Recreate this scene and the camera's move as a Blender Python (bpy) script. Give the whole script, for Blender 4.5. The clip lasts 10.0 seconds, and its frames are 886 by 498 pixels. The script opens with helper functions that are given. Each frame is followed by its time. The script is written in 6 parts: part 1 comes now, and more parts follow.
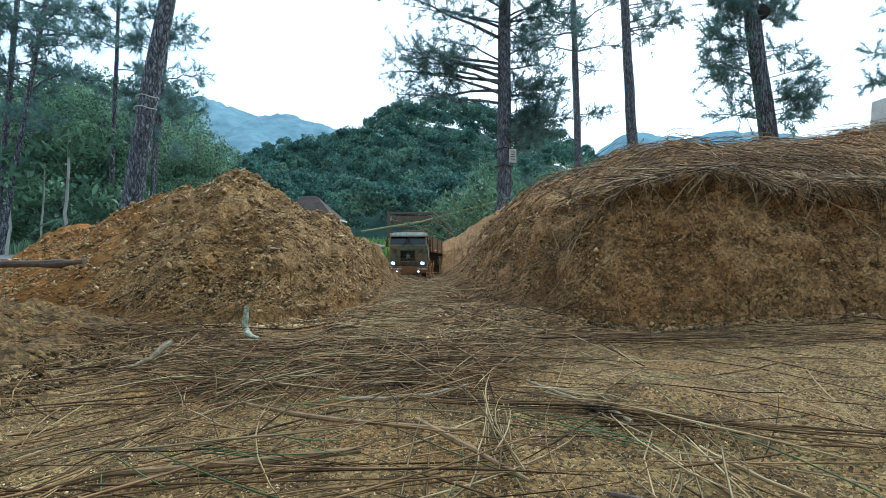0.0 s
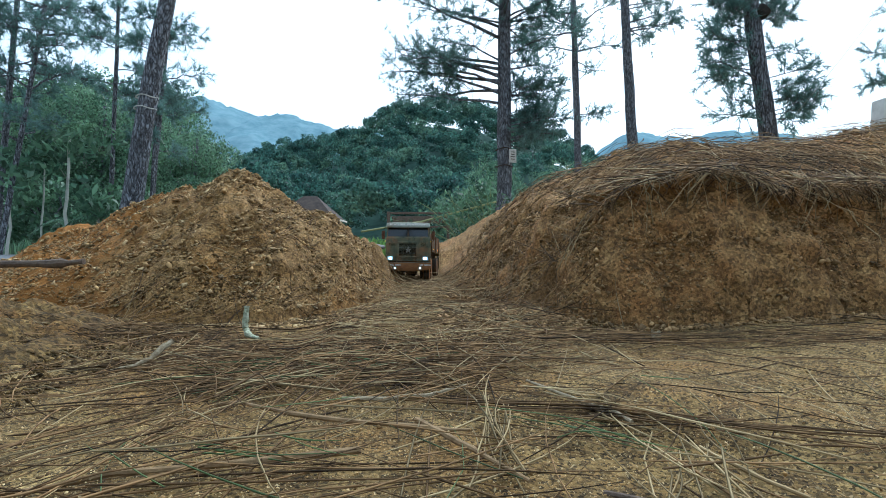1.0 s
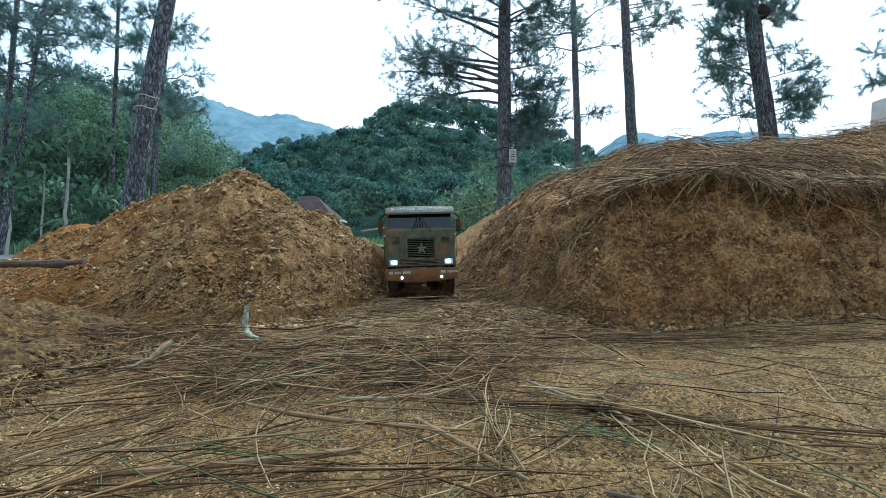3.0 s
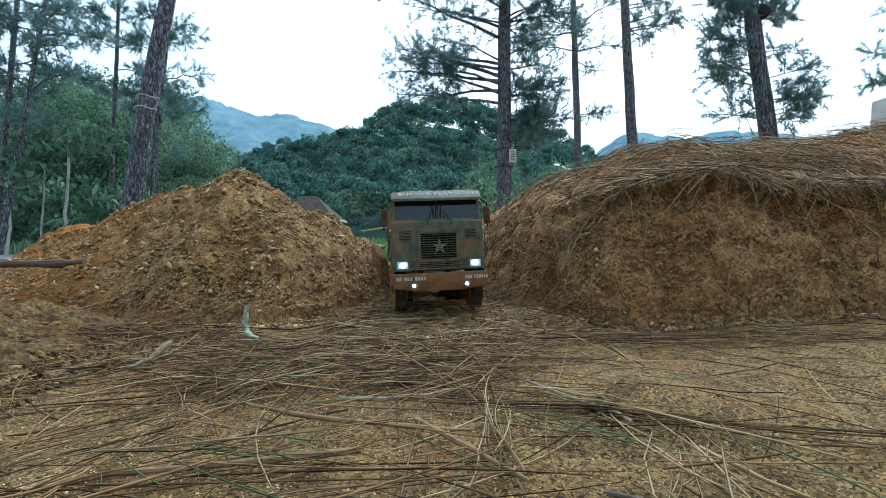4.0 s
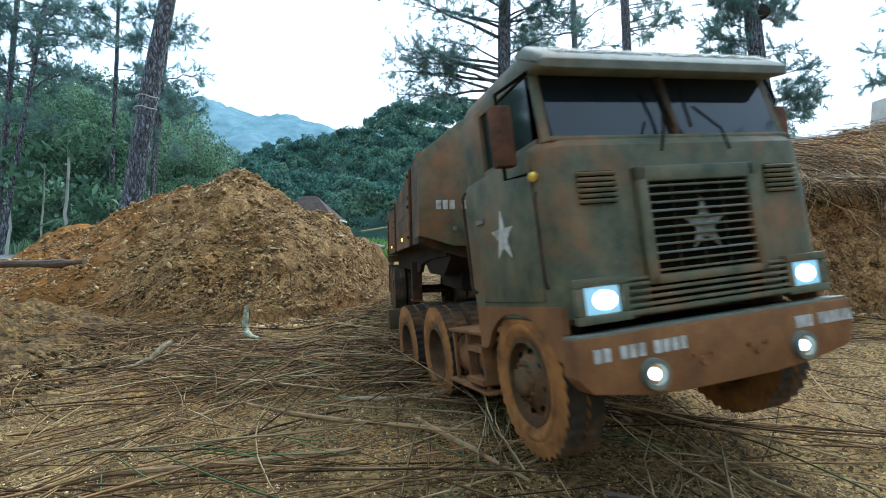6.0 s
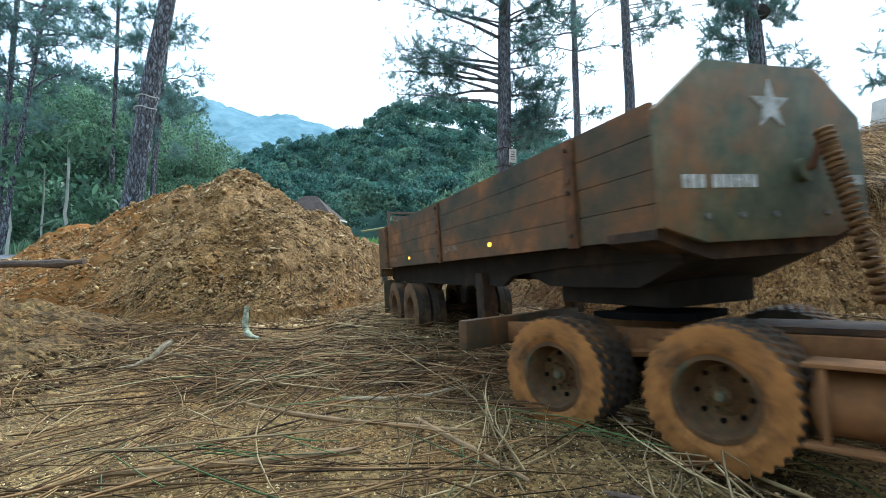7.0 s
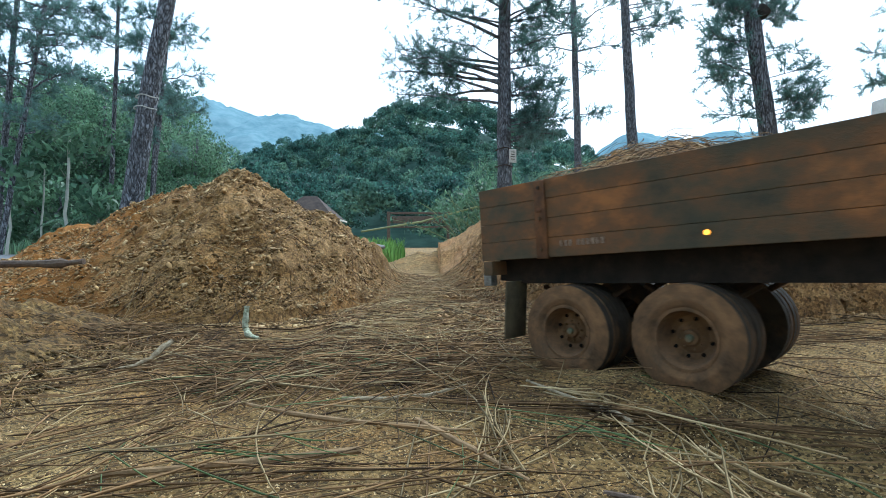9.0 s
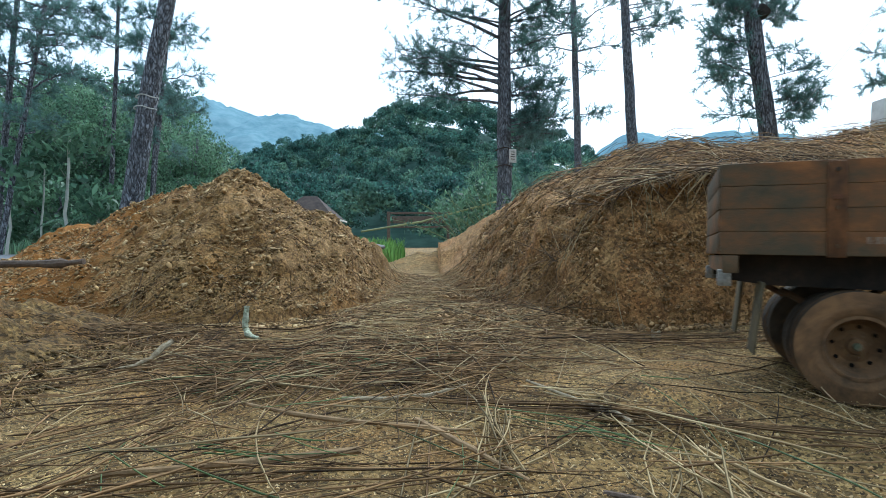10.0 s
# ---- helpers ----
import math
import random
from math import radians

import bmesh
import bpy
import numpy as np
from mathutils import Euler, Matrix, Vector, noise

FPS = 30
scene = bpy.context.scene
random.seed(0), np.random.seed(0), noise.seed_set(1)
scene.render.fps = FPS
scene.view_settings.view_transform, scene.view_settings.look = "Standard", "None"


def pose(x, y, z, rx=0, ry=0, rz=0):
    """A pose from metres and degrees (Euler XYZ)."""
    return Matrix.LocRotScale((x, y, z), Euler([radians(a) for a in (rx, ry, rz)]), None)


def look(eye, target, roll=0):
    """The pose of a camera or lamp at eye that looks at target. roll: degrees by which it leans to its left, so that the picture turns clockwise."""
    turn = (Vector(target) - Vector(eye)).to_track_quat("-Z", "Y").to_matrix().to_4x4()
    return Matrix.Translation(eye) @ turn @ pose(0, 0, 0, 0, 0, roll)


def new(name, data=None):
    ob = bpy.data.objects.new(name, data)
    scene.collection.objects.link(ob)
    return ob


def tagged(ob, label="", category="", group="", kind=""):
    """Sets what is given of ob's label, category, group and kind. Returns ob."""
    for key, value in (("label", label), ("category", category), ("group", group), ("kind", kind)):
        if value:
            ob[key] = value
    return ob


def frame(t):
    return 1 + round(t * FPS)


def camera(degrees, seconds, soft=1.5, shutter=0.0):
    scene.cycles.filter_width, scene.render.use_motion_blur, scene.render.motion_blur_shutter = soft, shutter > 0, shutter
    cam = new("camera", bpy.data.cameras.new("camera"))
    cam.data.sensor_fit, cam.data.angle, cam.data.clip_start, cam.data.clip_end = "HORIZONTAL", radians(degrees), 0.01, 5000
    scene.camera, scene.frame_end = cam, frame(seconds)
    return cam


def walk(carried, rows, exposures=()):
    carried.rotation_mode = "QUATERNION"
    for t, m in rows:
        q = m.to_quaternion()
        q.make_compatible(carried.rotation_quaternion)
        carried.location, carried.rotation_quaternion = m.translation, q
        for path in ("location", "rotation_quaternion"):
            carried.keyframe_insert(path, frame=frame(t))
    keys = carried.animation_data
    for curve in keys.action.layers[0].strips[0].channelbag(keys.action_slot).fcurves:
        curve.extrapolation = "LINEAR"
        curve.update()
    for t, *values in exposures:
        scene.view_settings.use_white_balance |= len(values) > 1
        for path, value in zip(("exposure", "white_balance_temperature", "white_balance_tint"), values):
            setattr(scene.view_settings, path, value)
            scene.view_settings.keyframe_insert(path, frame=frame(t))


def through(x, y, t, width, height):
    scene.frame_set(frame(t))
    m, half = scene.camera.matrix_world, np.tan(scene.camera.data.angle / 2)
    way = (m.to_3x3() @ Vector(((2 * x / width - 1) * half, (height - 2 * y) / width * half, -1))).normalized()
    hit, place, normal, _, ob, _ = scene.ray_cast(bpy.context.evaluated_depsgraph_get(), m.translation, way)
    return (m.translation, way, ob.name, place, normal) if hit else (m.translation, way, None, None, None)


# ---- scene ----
cam = camera(82.0, 10.0, soft=0.9, shutter=0.3)
EYE = look((0, 0, 0.116), (0, 1, 0.116))
EXPOSURES = [(t, stops, 5170, -1) for t, stops in ((0.0, 0.84), (4.5, 0.84), (5.5, 0.92), (5.7, 0.98), (6.8, 1.26), (7.5, 1.30), (8.0, 1.18), (8.6, 1.12), (9.0, 1.06), (9.5, 0.98), (10.0, 0.92))]
walk(cam, [(0.0, EYE), (10.0, EYE)], exposures=EXPOSURES)

# ---- world and light ----
SUN_ELEVATION, SUN_ROTATION = radians(50), radians(24)
world = bpy.data.worlds.new("sky")
scene.world = world
world.use_nodes = True
wn = world.node_tree
sky = wn.nodes.new("ShaderNodeTexSky")
sky.sky_type = "NISHITA"
sky.sun_disc = False
sky.sun_elevation, sky.sun_rotation = SUN_ELEVATION, SUN_ROTATION
sky.air_density, sky.dust_density, sky.ozone_density = 1.0, 4.0, 1.0
cloud = wn.nodes.new("ShaderNodeMixRGB")
cloud.inputs[0].default_value = 0.6
cloud.inputs[2].default_value = (5.6, 5.9, 6.0, 1)
wn.links.new(sky.outputs[0], cloud.inputs[1])
wn.links.new(cloud.outputs[0], wn.nodes["Background"].inputs[0])
wn.nodes["Background"].inputs[1].default_value = 0.15
sun_data = bpy.data.lights.new("sun", "SUN")
sun_data.energy, sun_data.angle, sun_data.color = 1.5, radians(40), (1.0, 0.96, 0.9)
sun = new("sun", sun_data)
sun.matrix_world = look((0, 0, 30), (-math.sin(SUN_ROTATION) * 30, -math.cos(SUN_ROTATION) * 30, 30 - 30 * math.tan(SUN_ELEVATION)))


# ---- materials ----
def nodes_of(name):
    m = bpy.data.materials.new(name)
    m.use_nodes = True
    nt = m.node_tree
    return m, nt, nt.nodes["Principled BSDF"]


def add_node(nt, kind, **values):
    n = nt.nodes.new(kind)
    for k, v in values.items():
        n.inputs[k].default_value = v
    return n


def ramp_node(nt, stops):
    n = nt.nodes.new("ShaderNodeValToRGB")
    while len(n.color_ramp.elements) < len(stops):
        n.color_ramp.elements.new(0.5)
    for e, (p, c) in zip(n.color_ramp.elements, stops):
        e.position, e.color = p, (*c, 1)
    return n


def surface(name, stops, scale=30.0, rough=0.9, metal=0.0, bump=0.3, fine=400.0, second=None, second_scale=8.0, per_island=0.0, per_object=0.0, spec=0.3, local=True, depth=0.002, grain=0.0, grain_scale=380.0, squeeze=None):
    """Two scales of noise drive the colour; a third the relief. second: a colour that lies over in patches, with its cover."""
    m, nt, b = nodes_of(name)
    L = nt.links.new
    tc = nt.nodes.new("ShaderNodeTexCoord")
    src = tc.outputs["Object" if local else "Generated"]
    if squeeze:
        mp = nt.nodes.new("ShaderNodeMapping")
        mp.inputs["Scale"].default_value = squeeze
        L(src, mp.inputs["Vector"])
        src = mp.outputs[0]
    n1 = add_node(nt, "ShaderNodeTexNoise", Scale=scale, Detail=6.0, Roughness=0.65)
    L(src, n1.inputs["Vector"])
    r = ramp_node(nt, stops)
    L(n1.outputs["Fac"], r.inputs[0])
    col = r.outputs[0]
    if second:
        n2 = add_node(nt, "ShaderNodeTexNoise", Scale=second_scale, Detail=5.0, Roughness=0.7)
        L(src, n2.inputs["Vector"])
        cover = second[1]
        r2 = ramp_node(nt, [(max(0.0, 0.62 - cover * 0.5), (0, 0, 0)), (min(1.0, 0.86 - cover * 0.5), (1, 1, 1))])
        L(n2.outputs["Fac"], r2.inputs[0])
        mx = nt.nodes.new("ShaderNodeMixRGB")
        L(r2.outputs[0], mx.inputs[0])
        L(col, mx.inputs[1])
        mx.inputs[2].default_value = (*second[0], 1)
        col = mx.outputs[0]
    if per_island or per_object:
        g = nt.nodes.new("ShaderNodeNewGeometry" if per_island else "ShaderNodeObjectInfo")
        mr = add_node(nt, "ShaderNodeMapRange")
        amount = per_island or per_object
        mr.inputs["To Min"].default_value, mr.inputs["To Max"].default_value = 1 - amount, 1 + amount
        L(g.outputs["Random Per Island" if per_island else "Random"], mr.inputs["Value"])
        hs = nt.nodes.new("ShaderNodeHueSaturation")
        L(mr.outputs[0], hs.inputs["Value"])
        L(col, hs.inputs["Color"])
        col = hs.outputs[0]
    if grain:
        vo = add_node(nt, "ShaderNodeTexVoronoi", Scale=grain_scale)
        L(src, vo.inputs["Vector"])
        sep = nt.nodes.new("ShaderNodeSeparateColor")
        L(vo.outputs["Color"], sep.inputs[0])
        gr = add_node(nt, "ShaderNodeMapRange")
        gr.inputs["To Min"].default_value, gr.inputs["To Max"].default_value = 1 - grain, 1 + grain
        L(sep.outputs[0], gr.inputs["Value"])
        gh = nt.nodes.new("ShaderNodeHueSaturation")
        L(gr.outputs[0], gh.inputs["Value"])
        L(col, gh.inputs["Color"])
        col = gh.outputs[0]
    L(col, b.inputs["Base Color"])
    b.inputs["Roughness"].default_value = rough
    b.inputs["Metallic"].default_value = metal
    b.inputs["Specular IOR Level"].default_value = spec
    if bump:
        n3 = add_node(nt, "ShaderNodeTexNoise", Scale=fine, Detail=4.0, Roughness=0.7)
        L(src, n3.inputs["Vector"])
        bp = add_node(nt, "ShaderNodeBump", Strength=bump, Distance=depth)
        L(n3.outputs["Fac"], bp.inputs["Height"])
        L(bp.outputs[0], b.inputs["Normal"])
    return m


def leafy(name, stops, scale, rough, per_island, through=0.45):
    """Foliage: light comes through the leaf as well as off it."""
    m = surface(name, stops, scale, rough, bump=0.0, per_island=per_island)
    nt = m.node_tree
    b = nt.nodes["Principled BSDF"]
    tr = nt.nodes.new("ShaderNodeBsdfTranslucent")
    nt.links.new(b.inputs["Base Color"].links[0].from_socket, tr.inputs["Color"])
    mix = nt.nodes.new("ShaderNodeMixShader")
    mix.inputs[0].default_value = through
    nt.links.new(b.outputs[0], mix.inputs[1])
    nt.links.new(tr.outputs[0], mix.inputs[2])
    nt.links.new(mix.outputs[0], nt.nodes["Material Output"].inputs["Surface"])
    return m


def glow(name, color, strength):
    m, nt, b = nodes_of(name)
    b.inputs["Base Color"].default_value = (*color, 1)
    b.inputs["Emission Color"].default_value = (*color, 1)
    b.inputs["Emission Strength"].default_value = strength
    return m


SAND = surface("sandy_soil", [(0.3, (0.080, 0.046, 0.015)), (0.5, (0.195, 0.120, 0.040)), (0.7, (0.330, 0.220, 0.082))], 25, 0.95, bump=1.0, fine=300, second=((0.27, 0.138, 0.038), 0.26), second_scale=5.0, depth=0.005, grain=0.8, grain_scale=420)
SOIL = surface("orange_soil", [(0.3, (0.13, 0.068, 0.022)), (0.5, (0.25, 0.142, 0.050)), (0.7, (0.38, 0.235, 0.095))], 34, 0.95, bump=0.9, fine=170, second=((0.34, 0.165, 0.042), 0.22), second_scale=3.0, depth=0.006, grain=0.5, grain_scale=260)
BANK_SOIL = surface("brown_soil", [(0.3, (0.140, 0.072, 0.025)), (0.5, (0.275, 0.150, 0.054)), (0.7, (0.42, 0.255, 0.100))], 34, 0.95, bump=1.0, fine=150, second=((0.32, 0.145, 0.046), 0.28), second_scale=4.0, depth=0.007, grain=0.55, grain_scale=230)
BANK_CRUMB = surface("bank_crumbs", [(0.3, (0.17, 0.098, 0.041)), (0.6, (0.36, 0.225, 0.100))], 40, 0.95, bump=0.3, per_island=0.7)
CLOD = surface("soil_crumbs", [(0.3, (0.18, 0.102, 0.038)), (0.6, (0.34, 0.215, 0.090))], 40, 0.95, bump=0.3, per_island=0.65)
GRIT = surface("pale_grit", [(0.3, (0.25, 0.165, 0.065)), (0.6, (0.46, 0.335, 0.165))], 40, 0.85, bump=0.0, per_island=0.65)
NEEDLE = surface("dry_needles", [(0.35, (0.048, 0.028, 0.013)), (0.55, (0.190, 0.112, 0.050))], 40, 0.8, bump=0.0, per_island=0.85, spec=0.15)
NEEDLE_PALE = surface("bleached_needles", [(0.3, (0.20, 0.135, 0.062)), (0.6, (0.38, 0.285, 0.15))], 12, 0.8, bump=0.0, per_island=0.5, spec=0.15)
NEEDLE_GREEN = surface("green_needles", [(0.3, (0.055, 0.085, 0.025)), (0.6, (0.100, 0.14, 0.045))], 12, 0.6, bump=0.0, per_island=0.4)
PALE_WOOD = surface("barkless_twig", [(0.3, (0.14, 0.098, 0.055)), (0.5, (0.30, 0.235, 0.145)), (0.7, (0.42, 0.35, 0.24))], 160, 0.9, bump=0.9, fine=420, depth=0.001, second=((0.10, 0.062, 0.032), 0.25), second_scale=70.0)
LICHEN_WOOD = surface("lichen_twig", [(0.35, (0.17, 0.165, 0.10)), (0.5, (0.40, 0.41, 0.28)), (0.68, (0.58, 0.58, 0.44))], 150, 0.95, bump=0.9, fine=380, depth=0.0015, second=((0.13, 0.095, 0.055), 0.2), second_scale=60.0)
DARK_BARK = surface("dark_branch", [(0.3, (0.06, 0.04, 0.03)), (0.6, (0.16, 0.115, 0.085))], 60, 0.9, bump=0.8, fine=150, depth=0.004)


def plated_bark(name, dark, mid, pale, scale):
    """Pine bark: upright plates parted by dark cracks, greyed and paled for haze."""
    m = surface(name, [(0.34, dark), (0.5, mid), (0.68, pale)], scale * 1.6, 0.95, bump=0.0, squeeze=(1, 1, 0.3))
    nt = m.node_tree
    L = nt.links.new
    b = nt.nodes["Principled BSDF"]
    tc = nt.nodes.new("ShaderNodeTexCoord")
    mp = nt.nodes.new("ShaderNodeMapping")
    mp.inputs["Scale"].default_value = (1, 1, 0.32)
    L(tc.outputs["Object"], mp.inputs["Vector"])
    wob = add_node(nt, "ShaderNodeTexNoise", Scale=scale * 0.8, Detail=3.0)
    L(mp.outputs[0], wob.inputs["Vector"])
    shift = nt.nodes.new("ShaderNodeMixRGB")
    shift.blend_type = "ADD"
    shift.inputs[0].default_value = 0.10
    L(mp.outputs[0], shift.inputs[1])
    L(wob.outputs["Color"], shift.inputs[2])
    vo = add_node(nt, "ShaderNodeTexVoronoi", Scale=scale)
    vo.feature = "DISTANCE_TO_EDGE"
    L(shift.outputs[0], vo.inputs["Vector"])
    crack = ramp_node(nt, [(0.0, (0.30, 0.28, 0.28)), (0.22, (1, 1, 1))])
    L(vo.outputs["Distance"], crack.inputs[0])
    mul = nt.nodes.new("ShaderNodeMixRGB")
    mul.blend_type = "MULTIPLY"
    mul.inputs[0].default_value = 1.0
    L(b.inputs["Base Color"].links[0].from_socket, mul.inputs[1])
    L(crack.outputs[0], mul.inputs[2])
    L(mul.outputs[0], b.inputs["Base Color"])
    bp = add_node(nt, "ShaderNodeBump", Strength=1.0, Distance=0.03)
    L(crack.outputs[0], bp.inputs["Height"])
    L(bp.outputs[0], b.inputs["Normal"])
    return m


# These pale grey-blues carry the haze over the trunks as colour.
PINE_BARK = plated_bark("pine_bark", (0.090, 0.090, 0.098), (0.195, 0.197, 0.215), (0.34, 0.342, 0.37), 24.0)

PALE_BARK = surface("pale_bark", [(0.3, (0.30, 0.29, 0.25)), (0.6, (0.50, 0.48, 0.42))], 5, 0.9, bump=0.5, fine=20, depth=0.01)
# Needle green paled towards blue, with the haze before it mixed in.
PINE_LEAF = leafy("pine_foliage", [(0.3, (0.075, 0.140, 0.125)), (0.6, (0.160, 0.250, 0.220))], 1.5, 0.5, 0.4, 0.55)
LEAF = leafy("broad_foliage", [(0.3, (0.052, 0.118, 0.078)), (0.6, (0.145, 0.232, 0.132))], 0.8, 0.45, 0.6)
# Bluer, duller greens than the near trees: distance haze is in the colour.
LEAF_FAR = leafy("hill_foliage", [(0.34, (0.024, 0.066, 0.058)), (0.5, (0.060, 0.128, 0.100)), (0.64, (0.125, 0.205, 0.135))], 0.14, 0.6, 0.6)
GRASS = leafy("grass", [(0.3, (0.10, 0.22, 0.04)), (0.6, (0.20, 0.34, 0.08))], 2.0, 0.6, 0.4)
OLIVE = surface("muddy_olive_paint", [(0.3, (0.044, 0.056, 0.034)), (0.5, (0.100, 0.104, 0.060)), (0.7, (0.180, 0.146, 0.082))], 46, 0.62, bump=0.35, fine=700, second=((0.28, 0.105, 0.030), 0.27), second_scale=10.0, depth=0.0007, spec=0.4)
MUDDY = surface("mud_caked_paint", [(0.25, (0.115, 0.055, 0.022)), (0.5, (0.21, 0.095, 0.034)), (0.75, (0.30, 0.14, 0.048))], 45, 0.85, bump=0.5, fine=800, second=((0.085, 0.062, 0.034), 0.12), second_scale=16.0, depth=0.0008)
PLANK = surface("muddy_planks", [(0.32, (0.034, 0.034, 0.022)), (0.45, (0.085, 0.058, 0.030)), (0.56, (0.150, 0.070, 0.026)), (0.68, (0.29, 0.118, 0.034))], 17, 0.7, bump=0.5, fine=500, second=((0.048, 0.052, 0.034), 0.20), second_scale=10.0, per_object=0.12, depth=0.0008, squeeze=(1, 0.6, 1))
TYRE_MUD = surface("mud_covered_rubber", [(0.30, (0.095, 0.044, 0.016)), (0.45, (0.27, 0.118, 0.032)), (0.66, (0.44, 0.190, 0.050))], 45, 0.95, bump=0.6, fine=600, depth=0.001, second=((0.070, 0.040, 0.022), 0.24), second_scale=28.0)
RIM_MUD = surface("muddy_rim", [(0.30, (0.040, 0.030, 0.016)), (0.5, (0.115, 0.058, 0.022)), (0.68, (0.24, 0.105, 0.032))], 40, 0.85, bump=0.5, fine=700, depth=0.0008, second=((0.060, 0.070, 0.042), 0.25), second_scale=30.0)
TYRE_DUSTY = surface("dusty_rubber", [(0.3, (0.060, 0.038, 0.021)), (0.5, (0.155, 0.086, 0.040)), (0.7, (0.27, 0.145, 0.062))], 50, 0.95, bump=0.5, fine=600, depth=0.001, second=((0.075, 0.050, 0.030), 0.2), second_scale=26.0)
RUBBER = surface("dark_rubber", [(0.3, (0.020, 0.017, 0.013)), (0.6, (0.060, 0.044, 0.030))], 50, 0.9, bump=0.4, fine=600, second=((0.16, 0.082, 0.032), 0.30), second_scale=30.0)
CHASSIS = surface("dark_muddy_steel", [(0.3, (0.018, 0.013, 0.010)), (0.6, (0.060, 0.034, 0.018))], 40, 0.85, bump=0.3, second=((0.13, 0.062, 0.024), 0.25), second_scale=20.0)
# For black parts, and for the dark of recesses given as colour.
BLACK = surface("black_and_recess_dark", [(0.3, (0.003, 0.003, 0.003)), (0.6, (0.010, 0.009, 0.008))], 40, 0.9, bump=0.0, spec=0.05)
GREY_PAINT = surface("dusty_grey_visor", [(0.3, (0.105, 0.118, 0.095)), (0.6, (0.195, 0.205, 0.170))], 50, 0.6, bump=0.25, second=((0.17, 0.115, 0.06), 0.25), second_scale=18.0)
DARK_RUST = surface("dark_rust", [(0.3, (0.045, 0.022, 0.012)), (0.6, (0.13, 0.055, 0.025))], 90, 0.8, bump=0.4, fine=900, depth=0.0006)
WHITE_PAINT = surface("dusty_white_paint", [(0.35, (0.28, 0.255, 0.21)), (0.6, (0.60, 0.58, 0.54))], 120, 0.8, bump=0.1)


BERM_SOIL = surface("lumpy_brown_soil", [(0.3, (0.042, 0.024, 0.008)), (0.5, (0.120, 0.070, 0.022)), (0.7, (0.225, 0.145, 0.050))], 30, 0.95, bump=1.0, fine=130, second=((0.23, 0.110, 0.026), 0.30), second_scale=6.0, depth=0.009, grain=0.6, grain_scale=200)


def redden(m, where, width, color, amount):
    """Fresh orange soil on the western end of the heap, with a ragged edge."""
    nt = m.node_tree
    b = nt.nodes["Principled BSDF"]
    L = nt.links.new
    tc = nt.nodes.new("ShaderNodeTexCoord")
    sx = nt.nodes.new("ShaderNodeSeparateXYZ")
    L(tc.outputs["Object"], sx.inputs[0])
    wob = add_node(nt, "ShaderNodeTexNoise", Scale=7.0, Detail=5.0, Roughness=0.7)
    L(tc.outputs["Object"], wob.inputs["Vector"])
    add = nt.nodes.new("ShaderNodeMath")
    add.operation = "MULTIPLY_ADD"
    L(wob.outputs["Fac"], add.inputs[0])
    add.inputs[1].default_value = 0.9
    L(sx.outputs[0], add.inputs[2])
    mr = add_node(nt, "ShaderNodeMapRange")
    mr.inputs["From Min"].default_value, mr.inputs["From Max"].default_value = where - width + 0.45, where + 0.45
    mr.inputs["To Min"].default_value, mr.inputs["To Max"].default_value = amount, 0.0
    L(add.outputs[0], mr.inputs["Value"])
    mx = nt.nodes.new("ShaderNodeMixRGB")
    L(mr.outputs[0], mx.inputs[0])
    L(b.inputs["Base Color"].links[0].from_socket, mx.inputs[1])
    mx.inputs[2].default_value = (*color, 1)
    L(mx.outputs[0], b.inputs["Base Color"])


redden(SOIL, -0.74, 0.26, (0.31, 0.125, 0.022), 0.82)
STALK = surface("brown_stalk", [(0.3, (0.15, 0.088, 0.040)), (0.6, (0.31, 0.20, 0.098))], 60, 0.85, bump=0.4, fine=500)
STAR_PAINT = surface("faded_star_paint", [(0.35, (0.15, 0.14, 0.12)), (0.6, (0.34, 0.33, 0.31))], 120, 0.8, bump=0.1)


# ---- numbers for rough natural shapes ----
def lattice(ix, iy, iz, seed):
    h = (ix.astype(np.int64) * 374761393 + iy.astype(np.int64) * 668265263 + iz.astype(np.int64) * 2147483647 + seed * 974711) & 0xFFFFFFFF
    h = ((h ^ (h >> 13)) * 1274126177) & 0xFFFFFFFF
    return ((h ^ (h >> 16)) & 0xFFFF) / 65535.0


def value_noise(x, y, z=0.0, seed=0):
    x, y, z = np.broadcast_arrays(np.asarray(x, float), np.asarray(y, float), np.asarray(z, float))
    ix, iy, iz = np.floor(x).astype(int), np.floor(y).astype(int), np.floor(z).astype(int)
    fx, fy, fz = x - ix, y - iy, z - iz
    fx, fy, fz = (f * f * (3 - 2 * f) for f in (fx, fy, fz))
    out = 0.0
    for dx in (0, 1):
        for dy in (0, 1):
            for dz in (0, 1):
                w = (fx if dx else 1 - fx) * (fy if dy else 1 - fy) * (fz if dz else 1 - fz)
                out = out + w * lattice(ix + dx, iy + dy, iz + dz, seed)
    return out * 2 - 1


def fractal(x, y, z=0.0, octaves=4, seed=0, gain=0.5):
    out, amp = 0.0, 1.0
    for o in range(octaves):
        out = out + amp * value_noise(np.asarray(x) * 2**o, np.asarray(y) * 2**o, np.asarray(z) * 2**o, seed + 17 * o)
        amp *= gain
    return out


def smooth(a, b, v):
    t = np.clip((np.asarray(v, float) - a) / (b - a), 0, 1)
    return t * t * (3 - 2 * t)


AHEAD = 1.3265  # metres ahead for one unit of the plan


